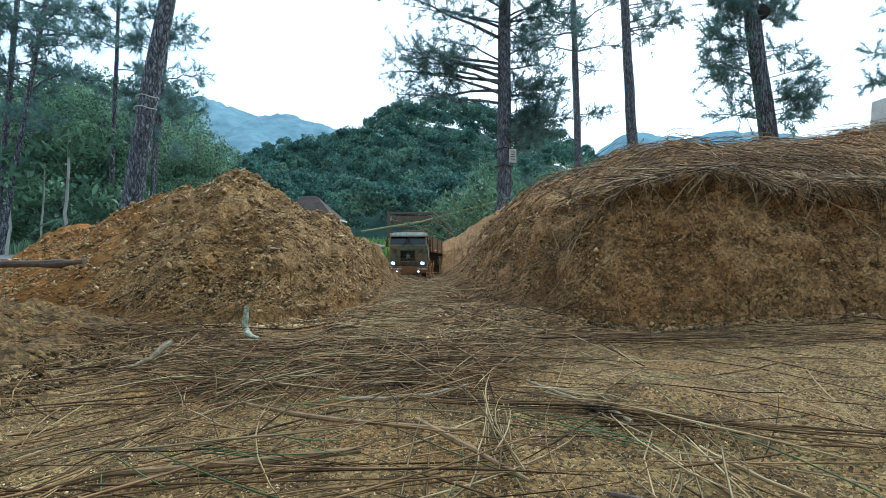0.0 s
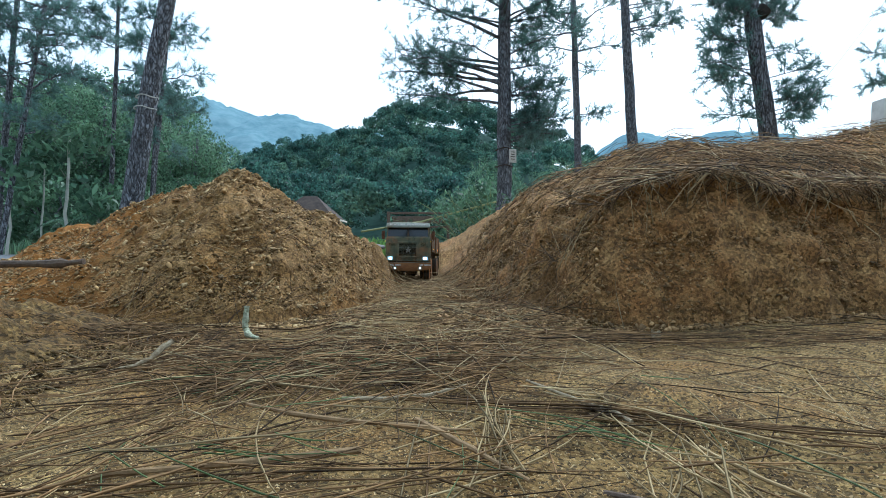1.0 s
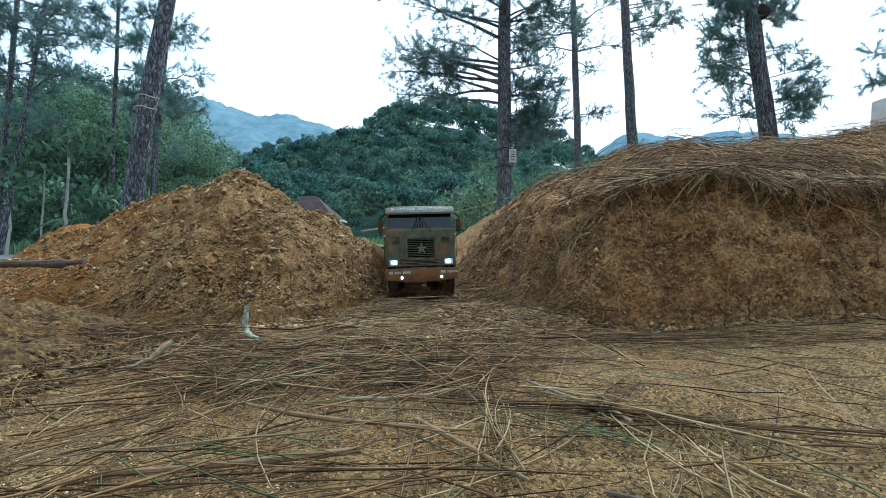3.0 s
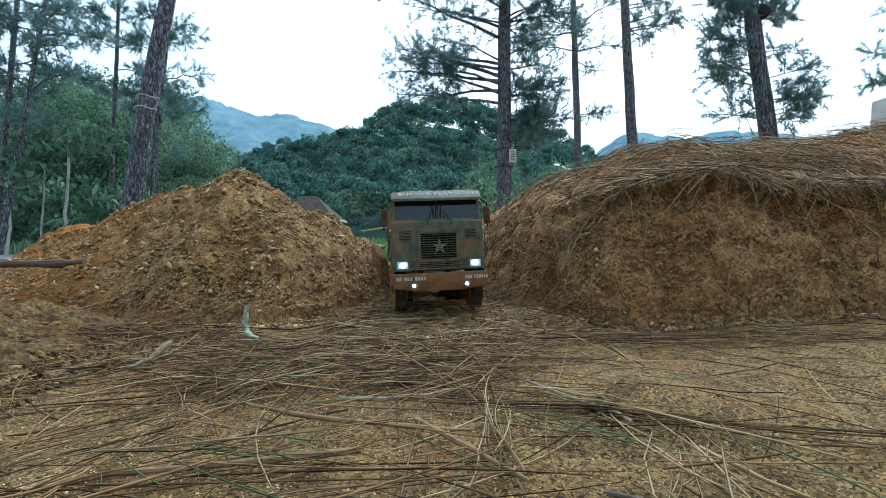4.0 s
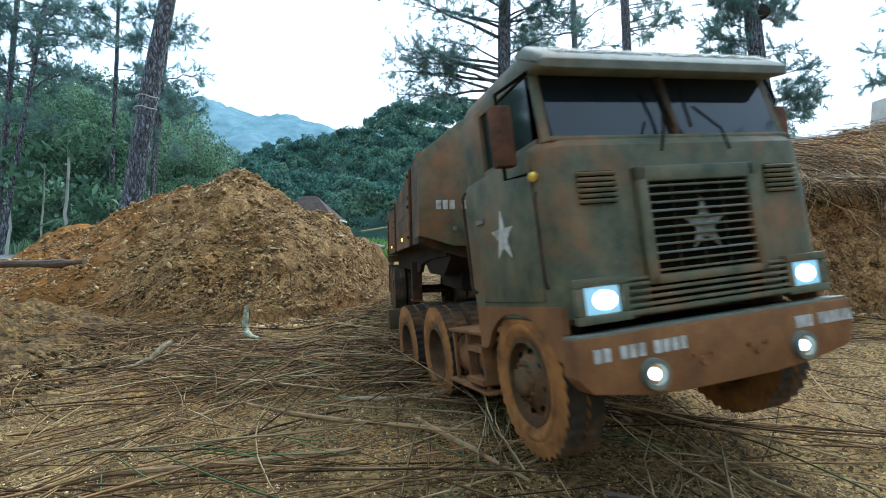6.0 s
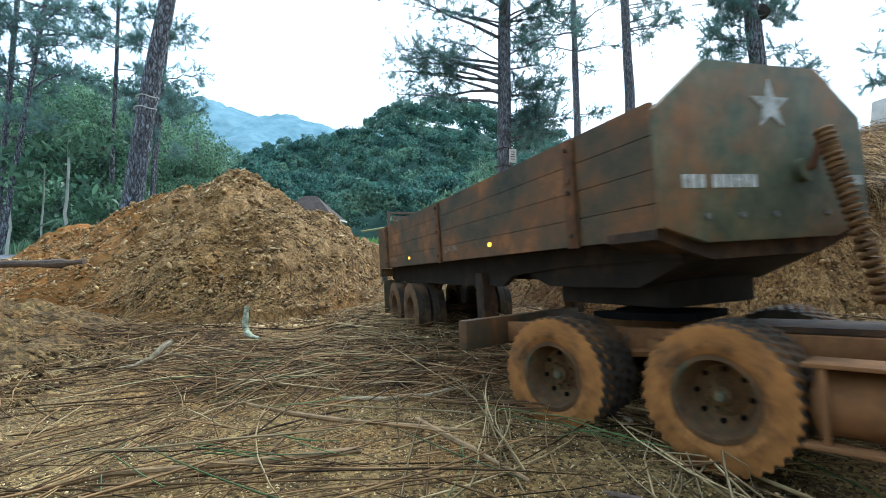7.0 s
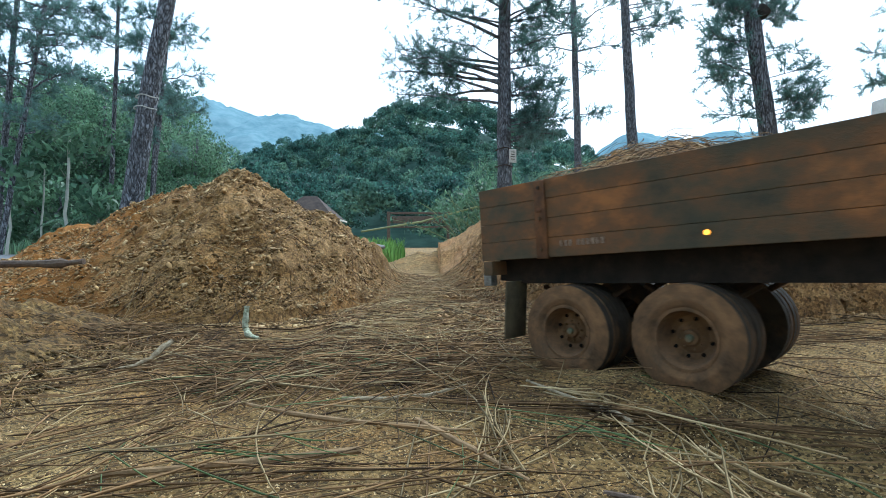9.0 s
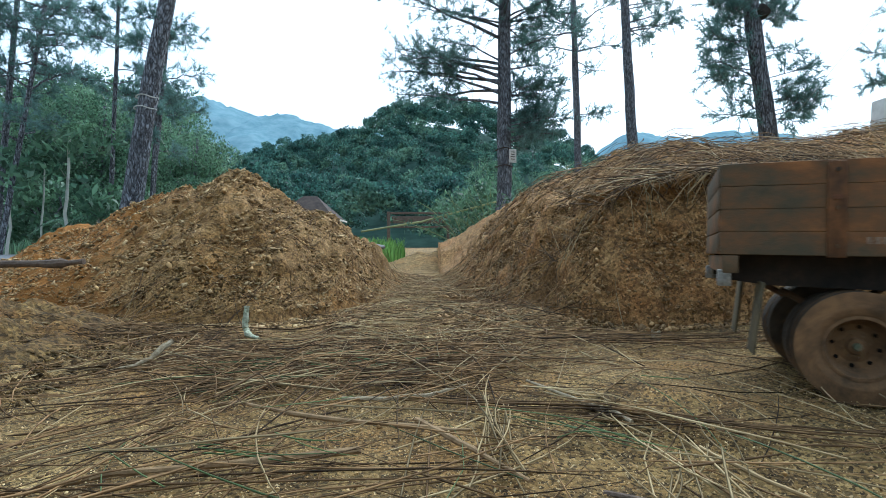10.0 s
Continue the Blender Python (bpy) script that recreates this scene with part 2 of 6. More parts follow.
TRACK_Y = [0.0, 0.30, 0.45, 0.62, 0.80, 0.90, 1.20, 1.40, 1.55, 1.68, 1.82, 2.0, 2.6]
TRACK_Z = [0.0, 0.0, -0.012, -0.012, 0.0, 0.002, -0.004, 0.006, 0.016, 0.0, -0.018, -0.026, -0.01]


def ground_z(x, y):
    """The height of the open ground: it rises gently to the east, with a bump in the cart track and a low berm in the west."""
    x, y = np.asarray(x, float), np.asarray(y, float) / AHEAD
    slope = 0.030 * np.clip(x, -1.2, 2.5) - 0.024 * np.clip(y, 0, 0.9)
    near = 1 - smooth(2.4, 4.0, np.hypot(x, y))
    track = np.interp(y, TRACK_Y, TRACK_Z) * np.exp(-((x + 0.05) / 0.35) ** 2)
    berm = 0.070 * np.exp(-(((x + 0.86) / 0.22) ** 2) - ((y - 0.62) / 0.24) ** 2)
    ruts = 0.014 * np.exp(-(((x - 0.17) / 0.075) ** 2) - ((y - 0.375) / 0.075) ** 2) - 0.020 * np.exp(-(((x - 0.22) / 0.13) ** 2) - ((y - 0.225) / 0.09) ** 2) - 0.018 * np.exp(-(((x - 0.42) / 0.11) ** 2) - ((y - 0.345) / 0.07) ** 2)
    rough = 0.006 * fractal(x * 6, y * 6, 0, 3, 3) + 0.0035 * fractal(x * 30, y * 30, 0, 3, 5)
    path = 0.5 + 0.5 * smooth(0.10, 0.35, np.abs(x + 0.05))
    heap = 0.15 * np.exp(-(((x + 0.06) / 0.33) ** 2) - ((y - 3.4) / 0.28) ** 2) * (1 + 0.2 * fractal(x * 9, y * 9, 0, 3, 13))
    far = 0.35 * smooth(6, 60, np.hypot(x, y)) + heap
    return -0.016 + (slope + track + berm + ruts + rough * path) * near + (1 - near) * (0.02 * fractal(x * 0.5, y * 0.5, 0, 3, 9)) + far


CREST_X = [-2.1, -1.75, -1.5, -1.35, -1.16, -1.0, -0.85, -0.75, -0.64, -0.56, -0.48, -0.395, -0.31, -0.255, -0.215, -0.19]
CREST_Z = [-0.06, 0.05, 0.21, 0.235, 0.275, 0.335, 0.352, 0.368, 0.392, 0.368, 0.315, 0.260, 0.205, 0.135, 0.03, -0.04]
FOOT_X = [-1.8, -1.4, -0.95, -0.6, -0.4, -0.28, -0.23]
FOOT_Y = [1.25, 1.12, 0.96, 0.82, 0.83, 0.92, 1.06]


def mound_z(x, y):
    x, y = np.asarray(x, float), np.asarray(y, float) / AHEAD
    wob = 0.025 * fractal(y * 4, x * 3, 0, 3, 21)
    crest = np.interp(x + wob, CREST_X, CREST_Z)
    foot = np.interp(x, FOOT_X, FOOT_Y) + 0.02 * fractal(x * 7, y * 7, 0, 2, 23)
    deep = 0.36
    p = (y - foot) / deep
    q = (foot + 2 * deep + 0.15 - y) / (deep + 0.15)
    shape = np.minimum(np.clip(p, -0.3, 1), np.clip(q, -0.3, 1))
    shape = np.where(shape > 0, np.clip(shape, 0, 1) ** 0.8 * (1.0 - 0.08 * shape) / 0.92, shape)
    h = crest * shape
    lump = 0.020 * fractal(x * 7, y * 7, h * 7, 4, 31) + 0.010 * fractal(x * 34, y * 34, h * 34, 3, 33)
    return h + ground_z(x, y * AHEAD) * 0.5 + lump * smooth(-0.1, 0.25, shape) - 0.02 * (shape <= 0)


BANK_FOOT = [(-0.02, 2.6), (0.0, 1.9), (0.035, 1.5), (0.10, 1.18), (0.165, 0.96), (0.245, 0.79), (0.32, 0.70), (0.48, 0.655), (0.76, 0.68), (1.2, 0.72), (2.2, 0.80), (4.5, 0.9)]


def bank_inside(x, y):
    """Metres from the foot of the bank, positive on its side."""
    best = np.full(np.shape(x), 1e9)
    sign = np.ones(np.shape(x))
    for (ax, ay), (bx, by) in zip(BANK_FOOT[:-1], BANK_FOOT[1:]):
        dx, dy = bx - ax, by - ay
        t = np.clip(((x - ax) * dx + (y - ay) * dy) / (dx * dx + dy * dy), 0, 1)
        ex, ey = x - ax - t * dx, y - ay - t * dy
        d = np.hypot(ex, ey)
        nearer = d < best
        best = np.where(nearer, d, best)
        sign = np.where(nearer, np.sign(dx * ey - dy * ex), sign)
    return best * sign


def bank_profile(s, x, y):
    """The height over the foot at s metres inside."""
    lip = np.interp(x, [0.0, 0.1, 0.2, 0.3, 0.5, 0.9, 1.3, 2.2], [0.10, 0.12, 0.16, 0.225, 0.235, 0.225, 0.22, 0.22])
    steep = np.interp(x, [0.0, 0.15, 0.3, 0.8, 1.2], [0.17, 0.14, 0.075, 0.085, 0.14])
    lip = lip + 0.012 * fractal(x * 11, y * 5, 0, 4, 41)
    crest = np.interp(x, [0.0, 0.1, 0.2, 0.36, 0.6, 0.8, 1.1, 1.35, 1.7, 2.5], [0.20, 0.25, 0.31, 0.37, 0.40, 0.42, 0.455, 0.50, 0.56, 0.62])
    face = np.clip(s / steep, 0, 1)
    back = np.clip((s - steep) / 0.46, 0, 1)
    return lip * face ** np.interp(x, [0.1, 0.3], [0.85, 0.55]) + (crest - lip) * (back * (2 - back)), face, lip


def bank_z(x, y):
    x, y = np.asarray(x, float), np.asarray(y, float) / AHEAD
    s = bank_inside(x, y) + 0.018 * fractal(x * 8, y * 8, 0, 3, 43)
    h, face, lip = bank_profile(s, x, y)
    gone = smooth(2.6, 5.0, y) + smooth(3.0, 4.5, x)
    lump = 0.016 * fractal(x * 8, y * 8, h * 8, 3, 45) + 0.009 * fractal(x * 36, y * 36, h * 30, 3, 47)
    base = 0.030 * np.clip(x, -1.2, 2.5) - 0.034
    return base * smooth(0.25, 0.0, h) + (h + lump * smooth(0, 0.05, h)) * np.clip(1 - gone, 0, 1) - 0.04 * (s <= 0.0)


def land_z(x, y):
    return np.maximum(ground_z(x, y), np.maximum(mound_z(x, y), bank_z(x, y)))


def mesh_object(name, verts, faces, material, shade=True):
    me = bpy.data.meshes.new(name)
    me.from_pydata([tuple(v) for v in verts], [], [tuple(f) for f in faces])
    me.materials.append(material)
    if shade:
        me.polygons.foreach_set("use_smooth", np.ones(len(me.polygons), bool))
    me.update()
    return new(name, me)


def sheet(name, xs, ys, z_of, material, shift=None):
    gx, gy = np.meshgrid(xs, ys)
    gz = z_of(gx, gy)
    if shift:
        gx, gy, gz = shift(gx, gy, gz)
    n, m = len(ys), len(xs)
    v = np.stack([gx.ravel(), gy.ravel(), gz.ravel()], 1)
    i = (np.arange(n - 1)[:, None] * m + np.arange(m - 1)[None]).ravel()
    f = np.stack([i, i + 1, i + m + 1, i + m], 1)
    return mesh_object(name, v.tolist(), f.tolist(), material)


def spread(core_a, core_b, step, far_a, far_b, growth=1.16):
    out = list(np.arange(core_a, core_b, step))
    v, d = core_b, step
    while v < far_b:
        out.append(v)
        d *= growth
        v += d
    out.append(far_b)
    v, d, low = core_a - step, step, []
    while v > far_a:
        low.append(v)
        d *= growth
        v -= d
    return np.array([far_a] + low[::-1] + out)


ground = sheet("ground", spread(-1.1, 1.3, 0.006, -2500, 2500), spread(0.1, 1.6, 0.006, -2500, 2500) * AHEAD, ground_z, SAND)
tagged(ground, "sandy trodden earth strewn with dry pine needles", "ground", kind="structure")


def mound_shift(x, y, z):
    k = 0.010 * smooth(0.02, 0.08, z)
    return x + k * fractal(x * 25, y * 25, z * 25, 3, 51), y + k * fractal(x * 25, y * 25, z * 25, 3, 53), z


mound = sheet("soil_mound", np.concatenate([np.arange(-2.2, -1.62, 0.012), np.arange(-1.62, -0.17, 0.006)]), np.arange(0.72, 2.1, 0.005) * AHEAD, mound_z, SOIL, mound_shift)
tagged(mound, "heap of loose orange-brown soil and wood chips", "soil mound")


def bank_shift(x, y, z):
    s = bank_inside(x, y / AHEAD)
    h, face, lip = bank_profile(s, x, y / AHEAD)
    over = (0.030 + 0.016 * fractal(x * 34, 3.0, 0, 4, 59)) * smooth(0.7, 1.0, face) * smooth(0.22, 0.32, x) * (1 - smooth(0.7, 1.0, x)) * (1 - smooth(0.0, 0.10, s - 0.09))
    k = 0.012 * smooth(0.02, 0.08, h) + 0.008 * smooth(0.8, 1.0, face) * (1 - smooth(0.0, 0.12, s - 0.09))
    return x + k * fractal(x * 24, y * 24, z * 24, 3, 55), y - over + k * fractal(x * 24, y * 24, z * 24, 3, 57), z


bank = sheet("earth_bank", np.concatenate([np.arange(-0.06, 1.3, 0.006), np.arange(1.3, 4.6, 0.04)]), np.concatenate([np.arange(0.6, 0.85, 0.0035), np.arange(0.85, 1.5, 0.006), np.arange(1.5, 5.0, 0.05)]) * AHEAD, bank_z, BANK_SOIL, bank_shift)
tagged(bank, "cut bank of brown earth topped with dry needle litter", "earth bank")


def berm_cover(x, y):
    level, y = ground_z(x, y), y / AHEAD
    m = np.exp(-(((x + 0.88) / 0.30) ** 2) - ((y - 0.60) / 0.30) ** 2) + 0.10 * fractal(x * 9, y * 9, 0, 3, 81)
    return level + 0.012 * smooth(0.28, 0.55, m) - 0.014 * (1 - smooth(0.20, 0.34, m)) + (0.015 * fractal(x * 30, y * 30, 0, 4, 83) + 0.013 * fractal(x * 11, y * 11, 0, 3, 85)) * smooth(0.3, 0.6, m)


berm = sheet("soil_berm", np.arange(-1.5, -0.40, 0.007), np.arange(0.22, 1.02, 0.0055) * AHEAD, berm_cover, BERM_SOIL)
tagged(berm, "low rise of lumpy brown soil beside the heap", "soil mound")


# ---- building blocks ----
def part(name, bm, material, parent, label="", flat=False, at=None):
    """Links a bmesh as one mesh object under a thing or a part."""
    me = bpy.data.meshes.new(name)
    bm.normal_update()
    bm.to_mesh(me)
    bm.free()
    me.materials.append(material)
    if not flat:
        me.polygons.foreach_set("use_smooth", np.ones(len(me.polygons), bool))
        me.set_sharp_from_angle(angle=radians(32))
    ob = new(name, me)
    if parent:
        ob.parent = parent
    if at:
        ob.location = at
    if label:
        tagged(ob, label)
    return ob


def add_box(bm, c, s, bevel=0.0, turn=None):
    m = Matrix.Translation(c) @ (turn or Matrix()) @ Matrix.Diagonal((*s, 1))
    made = bmesh.ops.create_cube(bm, size=1, matrix=m)
    if bevel:
        es = list({e for v in made["verts"] for e in v.link_edges})
        bmesh.ops.bevel(bm, geom=es, offset=bevel, segments=2, profile=0.5, affect="EDGES")
    return bm


def boxes(*items, bevel=0.0):
    bm = bmesh.new()
    for c, s in items:
        add_box(bm, c, s, bevel)
    return bm


def add_rod(bm, a, b, r0, r1=None, sides=10):
    a, b = Vector(a), Vector(b)
    m = Matrix.Translation((a + b) / 2) @ (b - a).to_track_quat("Z", "Y").to_matrix().to_4x4()
    bmesh.ops.create_cone(bm, cap_ends=True, segments=sides, radius1=r0, radius2=r0 if r1 is None else r1, depth=(b - a).length, matrix=m)
    return bm


def rod(a, b, r, sides=10):
    return add_rod(bmesh.new(), a, b, r, sides=sides)


def add_prism(bm, outline, a, b, axis="y"):
    """A polygon in two of the axes, drawn out along the third from a to b."""
    put = {"y": lambda u, v, w: (u, w, v), "x": lambda u, v, w: (w, u, v), "z": lambda u, v, w: (u, v, w)}[axis]
    lo = [bm.verts.new(put(u, v, a)) for u, v in outline]
    hi = [bm.verts.new(put(u, v, b)) for u, v in outline]
    n = len(outline)
    for i in range(n):
        bm.faces.new((lo[i], lo[(i + 1) % n], hi[(i + 1) % n], hi[i]))
    bm.faces.new(lo)
    bm.faces.new(hi)
    bmesh.ops.recalc_face_normals(bm, faces=bm.faces)
    return bm


def add_lathe(bm, profile, segments=32, axis_x=True):
    """Turns (radius, along) pairs about the x axis."""
    rings = []
    for i in range(segments):
        a = math.tau * i / segments
        rings.append([bm.verts.new((w, r * math.cos(a), r * math.sin(a))) for r, w in profile])
    for i in range(segments):
        p, q = rings[i], rings[(i + 1) % segments]
        for k in range(len(profile) - 1):
            bm.faces.new((p[k], p[k + 1], q[k + 1], q[k]))
    bmesh.ops.remove_doubles(bm, verts=bm.verts, dist=1e-6)
    bmesh.ops.recalc_face_normals(bm, faces=bm.faces)
    return bm


def add_tube(bm, spots, radius, sides=6):
    """A tube along spots; radius may be one number or one for each."""
    spots = [Vector(p) for p in spots]
    radii = radius if isinstance(radius, (list, tuple)) else [radius] * len(spots)
    rings = []
    side = None
    for i, p in enumerate(spots):
        d = (spots[min(i + 1, len(spots) - 1)] - spots[max(i - 1, 0)]).normalized()
        if side is None:
            side = d.orthogonal().normalized()
        side = (side - d * side.dot(d)).normalized()
        up = d.cross(side)
        rings.append([bm.verts.new(p + (side * math.cos(math.tau * k / sides) + up * math.sin(math.tau * k / sides)) * radii[i]) for k in range(sides)])
    for p, q in zip(rings[:-1], rings[1:]):
        for k in range(sides):
            bm.faces.new((p[k], p[(k + 1) % sides], q[(k + 1) % sides], q[k]))
    bm.faces.new(rings[0][::-1])
    bm.faces.new(rings[-1])
    return bm


def star_outline(r, cx=0.0, cz=0.0, inner=0.40):
    return [(cx + (r if i % 2 == 0 else r * inner) * math.sin(math.tau * i / 10), cz + (r if i % 2 == 0 else r * inner) * math.cos(math.tau * i / 10)) for i in range(10)]


HEADLIGHT = glow("headlight_glow", (0.74, 0.90, 1.0), 5.0)
HEADLIGHT_EDGE = glow("headlight_glass", (0.36, 0.56, 0.66), 0.28)
AMBER = glow("amber_lamp", (1.0, 0.38, 0.03), 1.5)
AMBER_OFF = surface("amber_lens", [(0.3, (0.55, 0.33, 0.03)), (0.6, (0.75, 0.52, 0.08))], 80, 0.25, bump=0.0)
RED_LAMP = glow("red_lamp", (1.0, 0.06, 0.02), 1.6)
GLASS, _nt, _b = nodes_of("tinted_glass")
_b.inputs["Base Color"].default_value = (0.012, 0.018, 0.024, 1)
_b.inputs["Roughness"].default_value = 0.06
_b.inputs["Specular IOR Level"].default_value = 0.42
_b.inputs["Transmission Weight"].default_value = 0.25
_b.inputs["IOR"].default_value = 1.5
STEEL = surface("grimy_bolt_steel", [(0.3, (0.14, 0.13, 0.12)), (0.6, (0.32, 0.31, 0.29))], 300, 0.5, metal=0.7, bump=0.0)
RUST = surface("rusty_iron", [(0.3, (0.10, 0.042, 0.018)), (0.5, (0.19, 0.080, 0.028)), (0.7, (0.27, 0.115, 0.038))], 60, 0.9, bump=0.5, fine=900, depth=0.0006)
HOSE_MUD = surface("muddy_hose", [(0.3, (0.060, 0.032, 0.016)), (0.6, (0.22, 0.115, 0.045))], 120, 0.8, bump=0.3)
FLAP = surface("mudflap_rubber", [(0.3, (0.05, 0.042, 0.028)), (0.6, (0.13, 0.10, 0.055))], 40, 0.9, bump=0.3)


# ---- wheels ----
def tyre_mesh(radius, width, lugs, depth):
    """A tyre in one skin; the tread blocks are raised out of it, offset from side to side."""
    bm = bmesh.new()
    h, r = width / 2, radius - depth
    rim = radius * 0.56
    flank = [(rim, 0.82), (rim + 0.003, 0.98), (rim + 0.22 * (r - rim), 1.0), (rim + 0.30 * (r - rim), 1.06), (rim + 0.45 * (r - rim), 1.07), (rim + 0.52 * (r - rim), 1.02), (rim + 0.66 * (r - rim), 1.04), (rim + 0.74 * (r - rim), 1.0), (r - 0.004, 0.99), (r - 0.0012, 0.95)]
    profile = [(q, -w * h, 0) for q, w in flank] + [(r, -0.90 * h, 1), (r, -0.10 * h, 1), (r, -0.06 * h, 0), (r, 0.06 * h, 0), (r, 0.10 * h, 2), (r, 0.90 * h, 2)] + [(q, w * h, 0) for q, w in flank[::-1]]
    segments = lugs * 4 if lugs else 48
    rings = []
    for i in range(segments):
        a = math.tau * i / segments
        ring = []
        for q, w, row in profile:
            up = 0.0
            if lugs and row:
                up = depth if (i + (2 if row == 2 else 0)) % 4 < 2 else 0.0
            elif row:
                up = depth
            ring.append(bm.verts.new((w, (q + up) * math.cos(a), (q + up) * math.sin(a))))
        rings.append(ring)
    n = len(profile)
    for i in range(segments):
        p, q = rings[i], rings[(i + 1) % segments]
        for k in range(n):
            bm.faces.new((p[k], p[(k + 1) % n], q[(k + 1) % n], q[k]))
    bmesh.ops.recalc_face_normals(bm, faces=bm.faces)
    return bm


def rim_mesh(radius, width, side, bulging=False):
    bm = bmesh.new()
    h, rim = width / 2, radius * 0.56
    if bulging:
        add_lathe(bm, [(rim + 0.0005, side * h * 0.80), (rim + 0.001, side * h * 0.95), (rim - 0.002, side * h * 0.97), (rim * 0.90, side * h * 0.62), (rim * 0.82, side * h * 0.55), (rim * 0.66, side * h * 0.70), (rim * 0.50, side * h * 0.98), (rim * 0.34, side * h * 1.02), (rim * 0.31, side * h * 1.30), (rim * 0.20, side * h * 1.42), (0.0001, side * h * 1.44)], 36)
        for i in range(10):
            a = math.tau * i / 10
            p = Vector((side * h * 1.02, math.cos(a) * rim * 0.43, math.sin(a) * rim * 0.43))
            add_rod(bm, p - Vector((0.002, 0, 0)), p + Vector((0.002, 0, 0)), 0.0012, sides=6)
        return bm
    add_lathe(bm, [(rim + 0.0005, side * h * 0.80), (rim + 0.001, side * h * 0.95), (rim - 0.002, side * h * 0.97), (rim - 0.0035, side * h * 0.55), (rim * 0.86, side * h * 0.35), (rim * 0.80, -side * h * 0.10), (rim * 0.72, -side * h * 0.45), (rim * 0.52, -side * h * 0.50), (rim * 0.42, -side * h * 0.35), (rim * 0.28, -side * h * 0.30), (rim * 0.24, side * h * 0.0), (rim * 0.15, side * h * 0.10), (0.0001, side * h * 0.11)], 36)
    for i in range(8):
        a = math.tau * i / 8
        p = Vector((-side * h * 0.32, math.cos(a) * rim * 0.37, math.sin(a) * rim * 0.37))
        add_rod(bm, p - Vector((0.003, 0, 0)), p + Vector((0.003, 0, 0)), 0.0011, sides=6)
    return bm


def hole_mesh():
    return add_rod(bmesh.new(), (-0.0016, 0, 0), (0.0016, 0, 0), 0.0019, sides=8)


def make_wheel(parent, x, y, radius, width, side, dual, lugs, tyre_material, rim_material, label, sink=0.005):
    wheel = new("wheel")
    wheel.parent = parent
    wheel.location = (x, y, radius - sink)
    depth = 0.0019 if lugs else 0.0008
    tyre = part("tyre", tyre_mesh(radius, width, lugs, depth), tyre_material, wheel, label)
    tyre.data.materials.append(RUBBER)
    for face in tyre.data.polygons:
        if math.hypot(face.center.y, face.center.z) > radius - depth - 0.003 and abs(face.normal.x) < 0.6:
            face.material_index = 1
    part("rim", rim_mesh(radius, width, side, not dual), rim_material, wheel)
    if dual:
        part("hub_cap", add_rod(bmesh.new(), (side * width * 0.02, 0, 0), (side * width * 0.16, 0, 0), radius * 0.085, radius * 0.06, 12), OLIVE, wheel)
    for i in range(8):
        a = math.tau * (i + 0.5) / 8
        # Black disc set on the dish, painting the dark of a hand hole.
        part("rim_hole_dark", hole_mesh(), BLACK, wheel, at=(side * width / 2 * (-0.47 if dual else 0.66), math.cos(a) * radius * (0.353 if dual else 0.40), math.sin(a) * radius * (0.353 if dual else 0.40)))
    if dual:
        t = part("inner_tyre", tyre_mesh(radius, width, lugs, depth), RUBBER, wheel)
        t.location = (-side * (width + 0.003), 0, 0)
    return wheel, (x, y, radius - sink), radius


def rounded(hw, y0, y1, r, n=5):
    """A plan outline with rounded front corners."""
    pts = []
    for k in range(n + 1):
        a = math.pi / 2 * k / n
        pts.append((-hw + r - r * math.sin(a), y0 + r - r * math.cos(a)))
    pts += [(-hw, y1), (hw, y1)]
    for k in range(n, -1, -1):
        a = math.pi / 2 * k / n
        pts.append((hw - r + r * math.sin(a), y0 + r - r * math.cos(a)))
    return pts


def loft(sections, z_levels):
    bm = bmesh.new()
    rings = [[bm.verts.new((x, y, z)) for x, y in sec] for sec, z in zip(sections, z_levels)]
    n = len(rings[0])
    for p, q in zip(rings[:-1], rings[1:]):
        for k in range(n):
            bm.faces.new((p[k], p[(k + 1) % n], q[(k + 1) % n], q[k]))
    bm.faces.new(rings[0])
    bm.faces.new(rings[-1])
    bmesh.ops.recalc_face_normals(bm, faces=bm.faces)
    return bm


def bars(parent, spots, material, face):
    """Private writing as plain bars, one a character: (start, z, bar width, height, pattern) along x or y at a depth."""
    axis, depth, way = face
    for start, z, width, height, pattern in spots:
        u = start
        for mark in pattern:
            if mark != " ":
                m = u + way * width / 2
                c, s = ((m, depth, z), (width * 0.74, 0.0006, height)) if axis == "y" else ((depth, m, z), (0.0006, width * 0.74, height))
                part("writing_bar", boxes((c, s)), material, parent)
            u += way * width * (1.0 if mark != " " else 0.8)


# ---- the tractor ----
truck = tagged(new("truck"), "muddy olive radio-controlled cab-over army truck, headlights on", "model truck")
B = 0.002
cab_body = part("cab_body", loft([rounded(0.090, 0.006, 0.125, 0.012), rounded(0.0935, 0.003, 0.130, 0.013), rounded(0.0945, 0.002, 0.130, 0.014), rounded(0.0945, 0.002, 0.130, 0.014), rounded(0.0935, 0.004, 0.130, 0.013), rounded(0.0915, 0.008, 0.129, 0.012)], [0.0795, 0.083, 0.10, 0.15, 0.176, 0.181]), OLIVE, truck)
